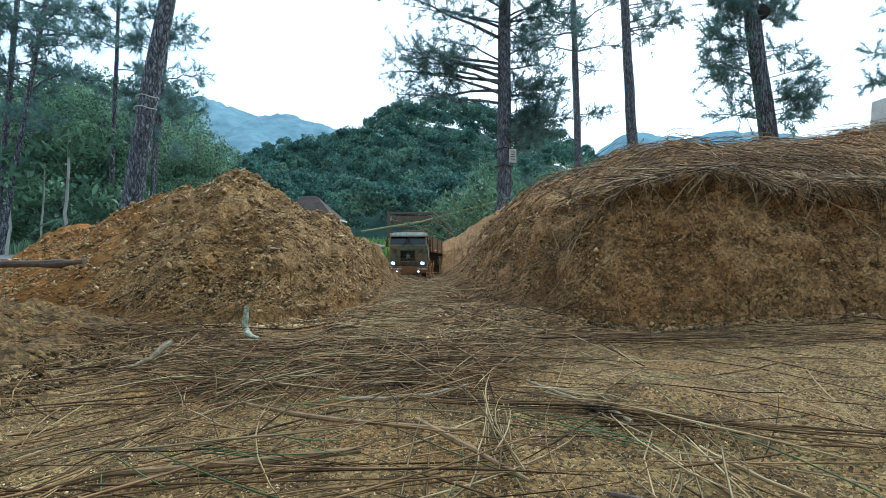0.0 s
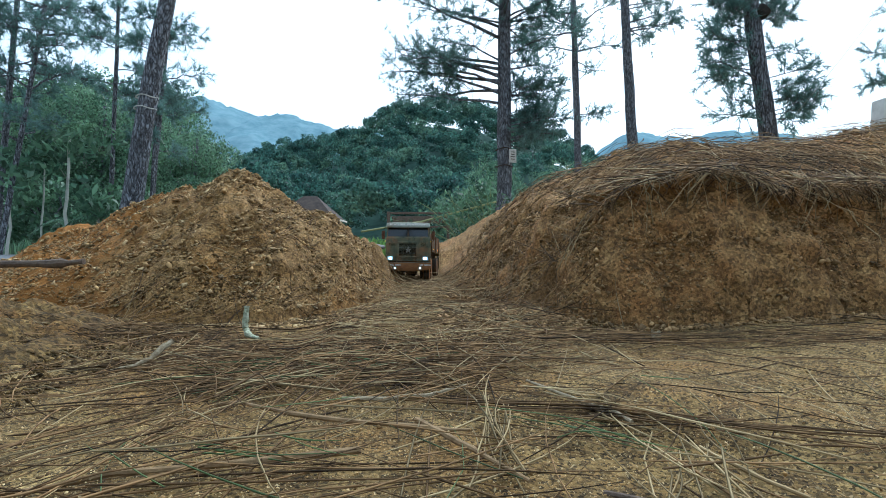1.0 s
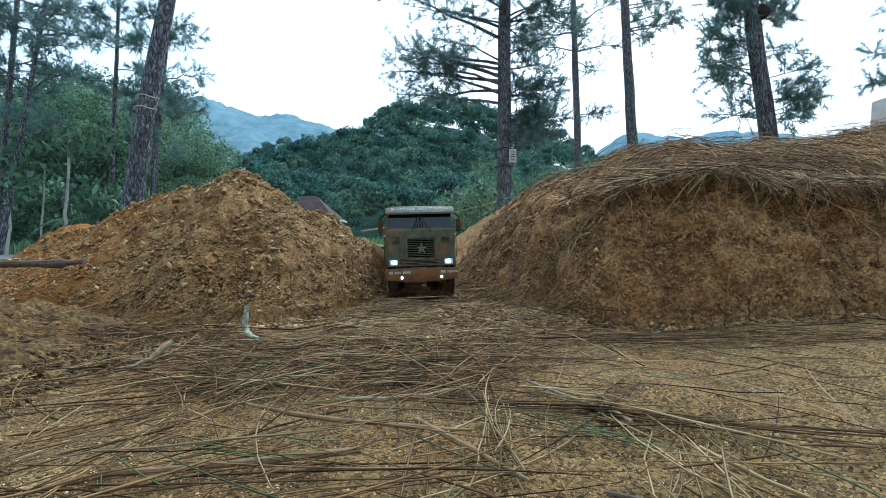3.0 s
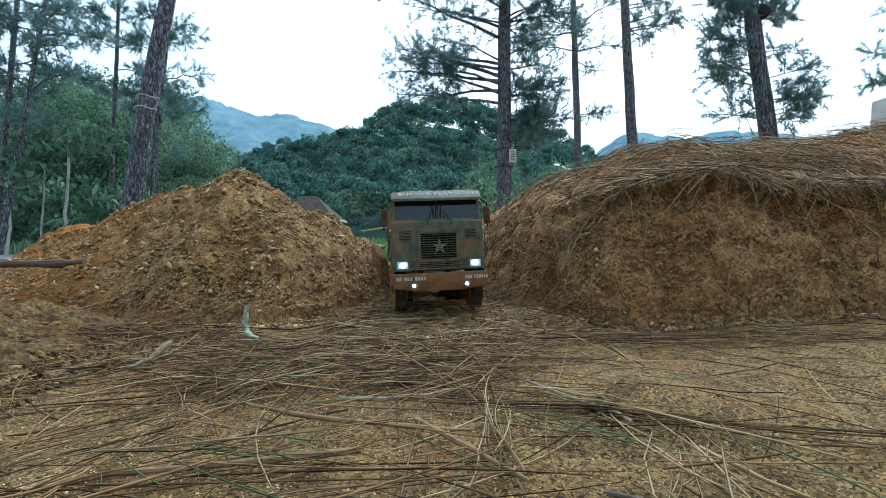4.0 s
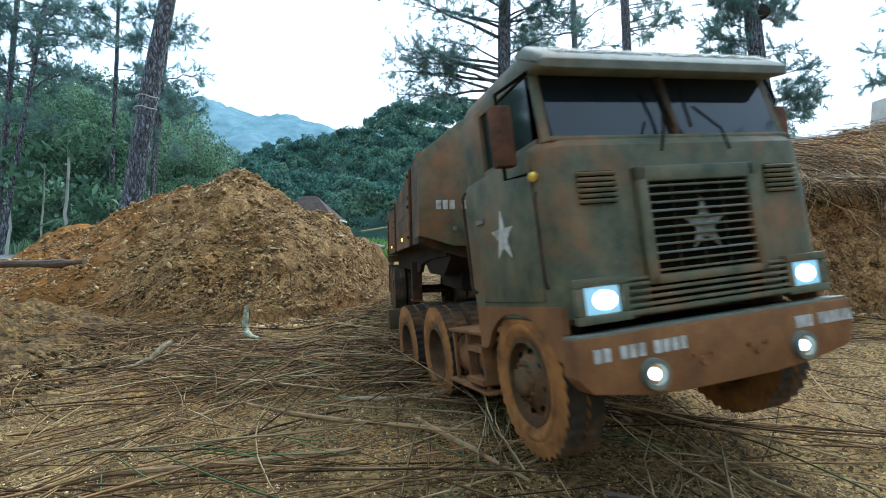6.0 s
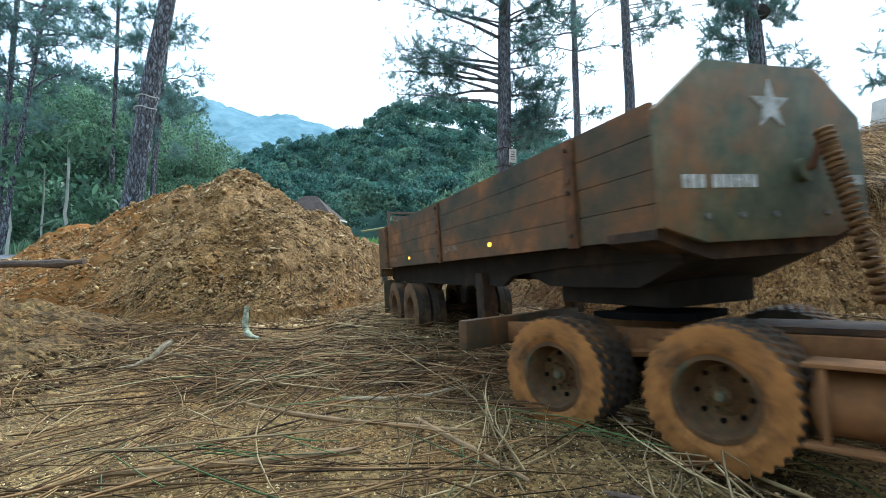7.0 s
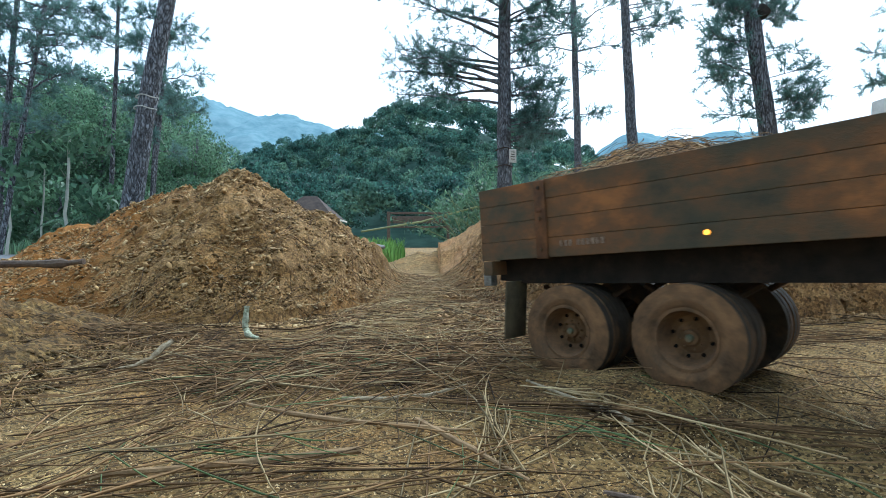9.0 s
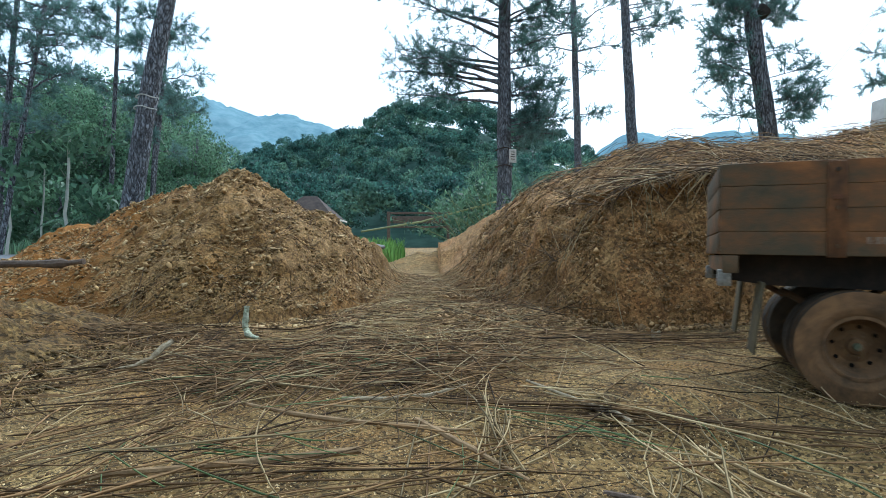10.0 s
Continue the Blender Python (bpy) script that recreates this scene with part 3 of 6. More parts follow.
for s in (-1, 1):
    skirt_bm = bmesh.new()
    arch = [(0.008, 0.083), (0.008, 0.062), (0.014, 0.060)] + [(0.066 - 0.05 * math.cos(a), 0.052 + 0.034 * math.sin(a)) for a in np.linspace(0.35, math.pi - 0.35, 9)] + [(0.118, 0.06), (0.129, 0.06), (0.129, 0.09), (0.008, 0.09)]
    add_prism(skirt_bm, arch, s * 0.0905, s * 0.0945 if s > 0 else -0.0945, "x")
    part("wheel_arch", skirt_bm, MUDDY, truck)
# Roof, pillars and glass.
roof = part("roof", loft([rounded(0.0885, 0.020, 0.129, 0.010), rounded(0.0885, 0.019, 0.129, 0.010), rounded(0.085, 0.024, 0.126, 0.010), rounded(0.070, 0.040, 0.110, 0.010)], [0.226, 0.234, 0.241, 0.244]), OLIVE, truck)
for s in (-1, 1):
    part("front_pillar", rod((s * 0.0875, 0.013, 0.180), (s * 0.0845, 0.024, 0.229), 0.0032, 8), OLIVE, truck)
    part("side_panel", add_box(bmesh.new(), (s * 0.0885, 0.112, 0.204), (0.005, 0.034, 0.050), 0.001), OLIVE, truck)
    part("window_rail", boxes(((s * 0.0885, 0.068, 0.1825), (0.004, 0.10, 0.004))), OLIVE, truck)
    part("window_rail", boxes(((s * 0.0875, 0.068, 0.2265), (0.004, 0.10, 0.004))), OLIVE, truck)
part("rear_wall", boxes(((0, 0.1275, 0.204), (0.176, 0.003, 0.050))), OLIVE, truck)
slant = Matrix.Rotation(radians(-13), 4, "X")
for s in (-1, 1):
    pane = part("windscreen_pane", add_box(bmesh.new(), (s * 0.0435, 0.0165, 0.2045), (0.081, 0.0012, 0.048), 0, slant), GLASS, truck, "dusty tinted windscreen glass")
    pane.visible_shadow = False
    side_pane = part("side_pane", boxes(((s * 0.0875, 0.060, 0.2045), (0.0012, 0.066, 0.042))), GLASS, truck)
    side_pane.visible_shadow = False
# Black filler block: the unlit inside of the cab put in as colour.
part("interior_dark", boxes(((0, 0.082, 0.204), (0.170, 0.07, 0.043)), ((0, 0.05, 0.184), (0.165, 0.05, 0.006))), BLACK, truck)
for s in (-1, 1):
    part("seat_back", add_box(bmesh.new(), (s * 0.045, 0.042, 0.196), (0.035, 0.008, 0.022), 0.003), CHASSIS, truck)
part("windscreen_post", add_box(bmesh.new(), (0, 0.0150, 0.2045), (0.0050, 0.004, 0.048), 0.001, slant), RUBBER, truck)
frame_bm = bmesh.new()
add_box(frame_bm, (0, 0.0095, 0.1815), (0.176, 0.004, 0.003), 0.001)
add_box(frame_bm, (0, 0.0215, 0.2275), (0.172, 0.004, 0.003), 0.001)
part("windscreen_frame", frame_bm, OLIVE, truck)
for s in (-1, 1):
    wiper = part("wiper", add_tube(bmesh.new(), [(s * 0.025 + 0.004, 0.0005, 0.171), (s * 0.021 + 0.002, -0.001, 0.183), (s * 0.011, 0.006, 0.199)], 0.0008, 6), BLACK, truck)
    part("wiper_blade", add_tube(bmesh.new(), [(s * 0.0065, 0.0045, 0.186), (s * 0.0075, 0.0085, 0.2), (s * 0.0105, 0.0125, 0.217)], 0.0009, 4), BLACK, wiper)
# Sun visor with its lettering.
visor_bm = add_prism(bmesh.new(), [(0.0025, 0.2200), (0.004, 0.2195), (0.028, 0.2245), (0.034, 0.2405), (0.020, 0.2400), (0.0035, 0.2275), (0.0015, 0.2245)], -0.0915, 0.0915, "x")
bmesh.ops.bevel(visor_bm, geom=[e for e in visor_bm.edges if abs(e.verts[0].co.x - e.verts[1].co.x) < 1e-6], offset=0.004, segments=3, profile=0.5, affect="EDGES")
visor = part("sun_visor", visor_bm, GREY_PAINT, truck, "pale dusty sun visor with white lettering")
font_data = bpy.data.curves.new("visor_lettering", "FONT")
font_data.body, font_data.size, font_data.align_x, font_data.align_y, font_data.extrude = "BUCHER PLATOON", 0.0165, "CENTER", "CENTER", 0.0003
font_data.space_character = 1.12
lettering = new("lettering", font_data)
bpy.context.view_layer.update()
letters_mesh = bpy.data.meshes.new_from_object(lettering)
bpy.data.objects.remove(lettering)
letters_mesh.materials.clear()
letters_mesh.materials.append(WHITE_PAINT)
lettering = new("lettering", letters_mesh)
lettering.parent = visor
lettering.matrix_basis = pose(0, 0.0115, 0.2340, 37, 0, 0) @ Matrix.Diagonal((0.98, 0.80, 1, 1))
# Front panel: grille, vents, lower grille, lamps.
grille = part("grille_frame", boxes(((-0.0395, 0.0005, 0.129), (0.007, 0.006, 0.066)), ((0.0395, 0.0005, 0.129), (0.007, 0.006, 0.066)), ((0, 0.0005, 0.1575), (0.086, 0.006, 0.009)), ((0, 0.0005, 0.0985), (0.086, 0.006, 0.005)), bevel=0.0012), OLIVE, truck)
# Flat black plate on the solid front paints the dark of a recess.
part("grille_dark", boxes(((0, 0.0018, 0.127), (0.072, 0.001, 0.054))), BLACK, grille)
part("star_plate", add_prism(bmesh.new(), star_outline(0.0165, 0.002, 0.127), 0.0006, 0.0012, "y"), STAR_PAINT, grille, "white painted star")
for i in range(11):
    z = 0.1035 + i * 0.0047
    slat = part("grille_slat", add_box(bmesh.new(), (0, -0.0008, z), (0.073, 0.0022, 0.0014), 0.0004), GREY_PAINT if i % 5 == 2 else OLIVE, grille)
for x in (-0.018, 0.0, 0.018):
    part("grille_bar", boxes(((x, 0.0010, 0.127), (0.0009, 0.0006, 0.054))), CHASSIS, grille)
lower = part("lower_grille", boxes(((0, 0.001, 0.1005), (0.118, 0.003, 0.002)), ((0, 0.001, 0.0825), (0.118, 0.004, 0.003)), bevel=0.0006), OLIVE, truck)
# Same here: recess dark painted as a black plate.
part("grille_dark", boxes(((0, 0.0019, 0.0915), (0.080, 0.001, 0.017))), BLACK, lower)
for i in range(4):
    part("grille_slat", add_box(bmesh.new(), (0, 0.0000, 0.0862 + i * 0.0038), (0.114, 0.003, 0.0020), 0.0005), OLIVE, lower)
for s in (-1, 1):
    # Black backing paints in the dark behind the louvres.
    vent = part("vent", boxes(((s * 0.0665, 0.0019, 0.152), (0.023, 0.001, 0.018))), BLACK, truck)
    for i in range(6):
        part("vent_slat", add_box(bmesh.new(), (s * 0.0665, 0.0008, 0.1445 + i * 0.003), (0.024, 0.0022, 0.0019), 0.0004, Matrix.Rotation(radians(25), 4, "X")), OLIVE, vent)
    lamp = part("headlight", boxes(((s * 0.0735, 0.0008, 0.1012), (0.033, 0.005, 0.0048)), ((s * 0.0735, 0.0008, 0.0818), (0.033, 0.005, 0.0048)), ((s * 0.0735 - 0.0140, 0.0008, 0.0915), (0.005, 0.005, 0.0146)), ((s * 0.0735 + 0.0140, 0.0008, 0.0915), (0.005, 0.005, 0.0146)), bevel=0.0008), OLIVE, truck)
    part("lens", boxes(((s * 0.0735, 0.001, 0.0915), (0.0215, 0.003, 0.0150)), bevel=0.0012), HEADLIGHT_EDGE, lamp)
    bulb = bmesh.new()
    bmesh.ops.create_uvsphere(bulb, u_segments=16, v_segments=8, radius=1, matrix=Matrix.Translation((s * 0.0725, -0.0006, 0.0915)) @ Matrix.Diagonal((0.0074, 0.0012, 0.0054, 1)))
    part("bulb", bulb, HEADLIGHT, lamp, "bright white lit lamp")
    marker = bmesh.new()
    bmesh.ops.create_uvsphere(marker, u_segments=10, v_segments=6, radius=0.0030, matrix=Matrix.Translation((s * 0.0955, 0.018, 0.163)))
    part("side_marker", marker, AMBER_OFF, truck, "small yellow marker lamp")
# Bumper.
bumper_bm = bmesh.new()
outline = [(-0.0975, 0.0735), (-0.0975, 0.054), (-0.090, 0.0455), (-0.06, 0.0405), (-0.03, 0.0385), (0.03, 0.0385), (0.06, 0.0405), (0.090, 0.0455), (0.0975, 0.054), (0.0975, 0.0735)]
add_prism(bumper_bm, outline, -0.006, 0.008, "y")
bmesh.ops.bevel(bumper_bm, geom=bumper_bm.edges[:], offset=0.0010, segments=2, profile=0.5, affect="EDGES")
bumper = part("bumper", bumper_bm, MUDDY, truck, "mud-caked steel bumper")
part("bumper_edge", boxes(((0, 0.001, 0.0742), (0.192, 0.012, 0.0012))), GREY_PAINT, bumper)
part("valance", boxes(((0, 0.03, 0.058), (0.15, 0.04, 0.03))), CHASSIS, truck)
for s in (-1, 1):
    fog = part("fog_lamp", add_lathe(bmesh.new(), [(0.0056, -0.0035), (0.0082, -0.0035), (0.0086, 0.0), (0.0086, 0.003), (0.0056, 0.003), (0.0056, -0.0035)], 24), GREY_PAINT, truck, "round fog lamp in a chrome ring")
    fog.matrix_basis = pose(s * 0.053, -0.006, 0.0505, 0, 0, 90)
    fb = bmesh.new()
    bmesh.ops.create_uvsphere(fb, u_segments=14, v_segments=8, radius=1, matrix=Matrix.Translation((-0.001, 0, 0)) @ Matrix.Diagonal((0.002, 0.0033, 0.0033, 1)))
    part("lens", fb, HEADLIGHT, fog)
    for k in (-1, 0, 1):
        part("tow_bolt", rod((s * 0.0195 + k * 0.006, -0.0075, 0.0525 + (0.004 if k else 0)), (s * 0.0195 + k * 0.006, -0.005, 0.0525 + (0.004 if k else 0)), 0.0014 if k else 0.0026, 8), RUST, bumper)
bars(bumper, [(-0.0880, 0.0640, 0.0056, 0.0068, "xx xxx xxxx"), (0.0500, 0.0640, 0.0048, 0.0068, "xxx xxxxxx")], WHITE_PAINT, ("y", -0.0062, 1))
# Sides: doors, handles, mirrors, steps, stars.
for s in (-1, 1):
    door = part("door", add_box(bmesh.new(), (s * 0.0945, 0.066, 0.136), (0.0022, 0.088, 0.086), 0.0008), OLIVE, truck)
    part("door_handle", boxes(((s * 0.0962, 0.1, 0.15), (0.0018, 0.012, 0.003))), STEEL, door)
    st = bmesh.new()
    add_prism(st, star_outline(0.017, 0.066, 0.135), s * 0.0957, s * 0.0962, "x")
    part("star", st, WHITE_PAINT, door, "faded white star")
    part("grab_rail", add_tube(bmesh.new(), [(s * 0.0955, 0.123, 0.10), (s * 0.0985, 0.123, 0.104), (s * 0.0985, 0.123, 0.172), (s * 0.0955, 0.123, 0.176)], 0.0011, 6), CHASSIS, truck)
    part("grab_rail", add_tube(bmesh.new(), [(s * 0.0955, 0.017, 0.10), (s * 0.0975, 0.015, 0.104), (s * 0.0975, 0.015, 0.150), (s * 0.0955, 0.017, 0.154)], 0.0008, 6), CHASSIS, truck)
    mirror = part("mirror", add_box(bmesh.new(), (s * 0.1065, 0.028, 0.189), (0.013, 0.008, 0.036), 0.002), DARK_RUST, truck, "rusty brown side mirror")
    part("mirror_arm", add_tube(bmesh.new(), [(s * 0.090, 0.02, 0.224), (s * 0.1075, 0.028, 0.214), (s * 0.1075, 0.028, 0.164), (s * 0.092, 0.02, 0.166)], 0.0012, 6), BLACK, mirror)
    step_bm = boxes(((s * 0.084, 0.150, 0.0565), (0.020, 0.036, 0.004)), ((s * 0.086, 0.150, 0.032), (0.020, 0.036, 0.004)), ((s * 0.084, 0.134, 0.044), (0.018, 0.003, 0.026)), ((s * 0.084, 0.166, 0.044), (0.018, 0.003, 0.026)))
    part("step", step_bm, MUDDY, truck)
    tank = part("fuel_tank", rod((s * 0.068, 0.132, 0.046), (s * 0.068, 0.212, 0.046), 0.020, 24), MUDDY, truck, "mud-covered round fuel tank")
    cage = bmesh.new()
    for y in (0.136, 0.172, 0.206):
        add_box(cage, (s * 0.0895, y, 0.046), (0.003, 0.004, 0.044), 0.0005)
    add_box(cage, (s * 0.078, 0.172, 0.0685), (0.028, 0.086, 0.0025), 0.0005)
    add_box(cage, (s * 0.0885, 0.172, 0.0245), (0.012, 0.090, 0.0025), 0.0005)
    part("tank_cage", cage, MUDDY, tank)
    part("tank_strap", rod((s * 0.068, 0.155, 0.046), (s * 0.068, 0.160, 0.046), 0.0206, 24), CHASSIS, tank)
# Frame, fifth wheel, tail.
part("frame", boxes(((-0.031, 0.272, 0.068), (0.006, 0.424, 0.020)), ((0.031, 0.272, 0.068), (0.006, 0.424, 0.020)), ((0, 0.20, 0.068), (0.056, 0.006, 0.016)), ((0, 0.476, 0.068), (0.056, 0.006, 0.016)), ((0, 0.15, 0.062), (0.056, 0.10, 0.020)), bevel=0.0006), MUDDY, truck)
part("frame_cover", boxes(((0, 0.225, 0.0805), (0.056, 0.09, 0.004))), CHASSIS, truck)
fifth = bmesh.new()
add_prism(fifth, [(-0.034, 0.295), (0.034, 0.295), (0.036, 0.35), (0.02, 0.39), (0.008, 0.368), (-0.008, 0.368), (-0.02, 0.39), (-0.036, 0.35)], 0.084, 0.090, "z")
part("coupling_plate", fifth, BLACK, truck)
for s in (-1, 1):
    spring = part("leaf_spring", add_tube(bmesh.new(), [(s * 0.038, 0.262, 0.046), (s * 0.038, 0.295, 0.057), (s * 0.038, 0.324, 0.060), (s * 0.038, 0.353, 0.057), (s * 0.038, 0.387, 0.046)], 0.004, 6), RUST, truck)
    for y in (0.245, 0.324):
        part("bracket", boxes(((s * 0.0375, y, 0.060), (0.008, 0.012, 0.021)), bevel=0.0008), MUDDY, truck)
    for y in (0.23, 0.30, 0.35, 0.42, 0.455):
        part("frame_bolt", rod((s * 0.0335, y, 0.07), (s * 0.0352, y, 0.07), 0.0014, 6), STEEL, truck)
for y in (0.065, 0.2623, 0.3866):
    part("axle", rod((-0.066, y, 0.042), (0.066, y, 0.042), 0.006, 10), CHASSIS, truck)
    if y > 0.1:
        diff = bmesh.new()
        bmesh.ops.create_uvsphere(diff, u_segments=14, v_segments=8, radius=0.015, matrix=Matrix.Translation((0, y, 0.042)))
        part("differential", diff, CHASSIS, truck)
tail = part("tail_board", add_box(bmesh.new(), (0, 0.487, 0.070), (0.186, 0.011, 0.028), 0.0012), PLANK, truck, "pale wooden board with red and amber tail lamps")
for s in (-1, 1):
    part("tail_lamp", add_box(bmesh.new(), (s * 0.073, 0.4938, 0.070), (0.010, 0.003, 0.013), 0.0008), RED_LAMP, tail, "lit red tail lamp")
    part("tail_lamp", add_box(bmesh.new(), (s * 0.0855, 0.4938, 0.070), (0.009, 0.003, 0.013), 0.0008), AMBER, tail, "lit amber indicator lamp")
part("hose_socket", rod((0.0, 0.137, 0.09), (0.0, 0.137, 0.118), 0.005, 10), CHASSIS, truck)
WR = 0.0475
STRAP = surface("muddy_iron_strap", [(0.3, (0.060, 0.032, 0.018)), (0.5, (0.12, 0.055, 0.022)), (0.7, (0.22, 0.092, 0.032))], 50, 0.85, bump=0.5, fine=900, depth=0.0006)
truck_wheels = []
for s in (-1, 1):
    truck_wheels.append(make_wheel(truck, s * 0.0785, 0.066, WR, 0.027, s, False, 38, TYRE_MUD, RIM_MUD, "mud-covered front tyre"))
    for y in (0.2623, 0.3866):
        truck_wheels.append(make_wheel(truck, s * 0.0805, y, WR, 0.024, s, True, 38, TYRE_MUD, RIM_MUD, "mud-covered lugged tyre"))

# ---- the trailer ----
# Chassis steel taken near black: shade under the bed is in the colour.
UNDER = surface("near_black", [(0.3, (0.008, 0.007, 0.006)), (0.6, (0.026, 0.018, 0.012))], 40, 0.85, bump=0.3, second=((0.07, 0.036, 0.016), 0.12), second_scale=20.0)
trailer = tagged(new("trailer"), "muddy wooden-sided flatbed trailer coupled behind the truck", "model trailer")
TW, TL = 0.0905, 0.8855
bed = part("bed", boxes(((0, TL / 2, 0.1325), (0.178, TL - 0.004, 0.005))), CHASSIS, trailer)
PLANK_H = 0.0221
STENCIL = surface("faded_stencil", [(0.35, (0.12, 0.070, 0.04)), (0.6, (0.28, 0.20, 0.14))], 160, 0.8, bump=0.0)
for s in (-1, 1):
    for k in range(4):
        z = 0.1290 + (k + 0.5) * PLANK_H
        pl = bmesh.new()
        add_box(pl, (s * TW, TL / 2, z), (0.0052, TL, PLANK_H - 0.0003), 0.00045)
        part("plank", pl, PLANK, trailer, flat=True)
    part("plank_backing", boxes(((s * (TW - 0.0035), TL / 2, 0.1735), (0.0015, TL - 0.002, 0.084))), MUDDY, trailer)
    for y in (0.093, 0.443, 0.7925):
        strap = part("stake", add_box(bmesh.new(), (s * (TW + 0.0042), y, 0.1717), (0.0032, 0.0145, 0.088), 0.0008), STRAP, trailer, "rusty iron stake strap")
        for z in (0.138, 0.173, 0.208):
            part("bolt", rod((s * (TW + 0.0056), y, z), (s * (TW + 0.0080), y, z), 0.0019, 8), RUBBER, strap)
        part("buckle", boxes(((s * (TW + 0.0062), y, 0.183), (0.0018, 0.0075, 0.004))), DARK_RUST, strap)
    for y in (0.2625, 0.618):
        lamp = part("marker_lamp", rod((s * (TW + 0.0024), y, 0.1425), (s * (TW + 0.0048), y, 0.1425), 0.0024, 12), AMBER, trailer, "lit amber side lamp")
    part("frame_rail", add_prism(bmesh.new(), [(0.012, 0.1295), (0.880, 0.1295), (0.880, 0.104), (0.84, 0.099), (0.56, 0.0955), (0.42, 0.093), (0.295, 0.093), (0.265, 0.106), (0.15, 0.113), (0.012, 0.115)], s * 0.060, s * 0.066, "x"), UNDER, trailer)
    leg = part("landing_leg", add_box(bmesh.new(), (s * 0.066, 0.350, 0.079), (0.016, 0.024, 0.062), 0.001), CHASSIS, trailer)
    part("leg_foot", boxes(((s * 0.066, 0.350, 0.0465), (0.019, 0.026, 0.003))), RUST, leg)
    part("mudflap", add_box(bmesh.new(), (s * 0.074, 0.852, 0.068), (0.040, 0.0025, 0.070), 0.0006, Matrix.Rotation(radians(6), 4, "X")), FLAP, trailer, "hanging dusty rubber mudflap")
    part("tail_lamp", add_box(bmesh.new(), (s * 0.085, 0.881, 0.106), (0.012, 0.012, 0.016), 0.001), STEEL, trailer)
    bars(trailer, [(0.424, 0.1455, 0.0052, 0.0078, "xx xxx xxxx"), (0.771, 0.1435, 0.0056, 0.0066, "xxx xxxxxx")], STENCIL, ("x", s * (TW + 0.0029), -1))
part("gooseneck", add_prism(bmesh.new(), [(0.004, 0.129), (0.26, 0.129), (0.235, 0.106), (0.19, 0.094), (0.06, 0.094), (0.012, 0.112)], -0.062, 0.062, "x"), UNDER, trailer, "dark steel bolster over the coupling")
part("coupling_block", boxes(((0, 0.125, 0.088), (0.088, 0.15, 0.022)), bevel=0.002), UNDER, trailer)
part("kingpin", rod((0, 0.111, 0.090), (0, 0.111, 0.112), 0.006, 12), STEEL, trailer)
part("spine", boxes(((0, 0.53, 0.113), (0.02, 0.66, 0.024)), *[((0, y, 0.119), (0.124, 0.008, 0.012)) for y in (0.25, 0.38, 0.52, 0.82)]), UNDER, trailer)
tailgate = part("tailgate", boxes(*[((0, TL - 0.001, 0.1400 + k * PLANK_H), (0.176, 0.005, PLANK_H - 0.0009)) for k in range(4)], bevel=0.0008), PLANK, trailer)
part("rear_beam", add_box(bmesh.new(), (0, 0.8765, 0.1195), (0.188, 0.014, 0.017), 0.001), PLANK, trailer)
head = bmesh.new()
add_prism(head, [(-0.0945, 0.135), (-0.060, 0.124), (0.060, 0.124), (0.0945, 0.135), (0.0945, 0.211), (0.052, 0.2455), (-0.052, 0.2455), (-0.0945, 0.211)], -0.0075, -0.0015, "y")
bmesh.ops.bevel(head, geom=head.edges[:], offset=0.0008, segments=2, profile=0.5, affect="EDGES")
headboard = part("headboard", head, OLIVE, trailer, "olive headboard with a white star")
part("headboard_skirt", add_prism(bmesh.new(), [(-0.0945, 0.128), (-0.0945, 0.1345), (0.0945, 0.1345), (0.0945, 0.128), (0.05, 0.113), (-0.05, 0.113)], 0.0, 0.05, "y"), CHASSIS, trailer)
part("star", add_prism(bmesh.new(), star_outline(0.0185, 0.004, 0.2165), -0.0082, -0.0076, "y"), WHITE_PAINT, headboard, "white painted star")
bars(headboard, [(-0.0785, 0.1640, 0.0066, 0.0088, "xxx xxxxxx"), (0.0700, 0.1640, 0.0050, 0.0072, "xxxx")], WHITE_PAINT, ("y", -0.0078, 1))
for x in (-0.06, -0.03, 0.0, 0.05, 0.075):
    part("bolt", rod((x, -0.0095, 0.141), (x, -0.0075, 0.141), 0.0022, 8), STEEL, headboard)
conn = part("hose_connector", rod((0.028, -0.014, 0.171), (0.028, -0.0076, 0.171), 0.0085, 16), OLIVE, headboard)
part("connector_pipe", add_tube(bmesh.new(), [(0.028, -0.012, 0.171), (0.029, -0.016, 0.173), (0.031, -0.019, 0.185), (0.034, -0.021, 0.197)], 0.0026, 8), DARK_RUST, conn)
coil = []
for i in range(390):
    u = i / 389
    c = Vector((0.034 + 0.012 * u, -0.021 - 0.013 * u - 0.008 * u * u, 0.197 - 0.119 * u + 0.010 * math.sin(math.pi * u)))
    a = u * math.tau * 26
    d = Vector((0.1, -0.15, -0.96)).normalized()
    e1 = Vector((1, 0, 0))
    coil.append(c + (e1 * math.cos(a) + d.cross(e1) * math.sin(a)) * 0.0046)
part("air_hose", add_tube(bmesh.new(), coil, 0.0019, 5), HOSE_MUD, trailer, "coiled muddy brown air hose")
trailer_wheels = []
for s in (-1, 1):
    for y in (0.6445, 0.772):
        trailer_wheels.append(make_wheel(trailer, s * 0.0785, y, 0.0515, 0.0255, s, True, 0, TYRE_DUSTY, TYRE_DUSTY, "smooth dusty trailer tyre", 0.0055))
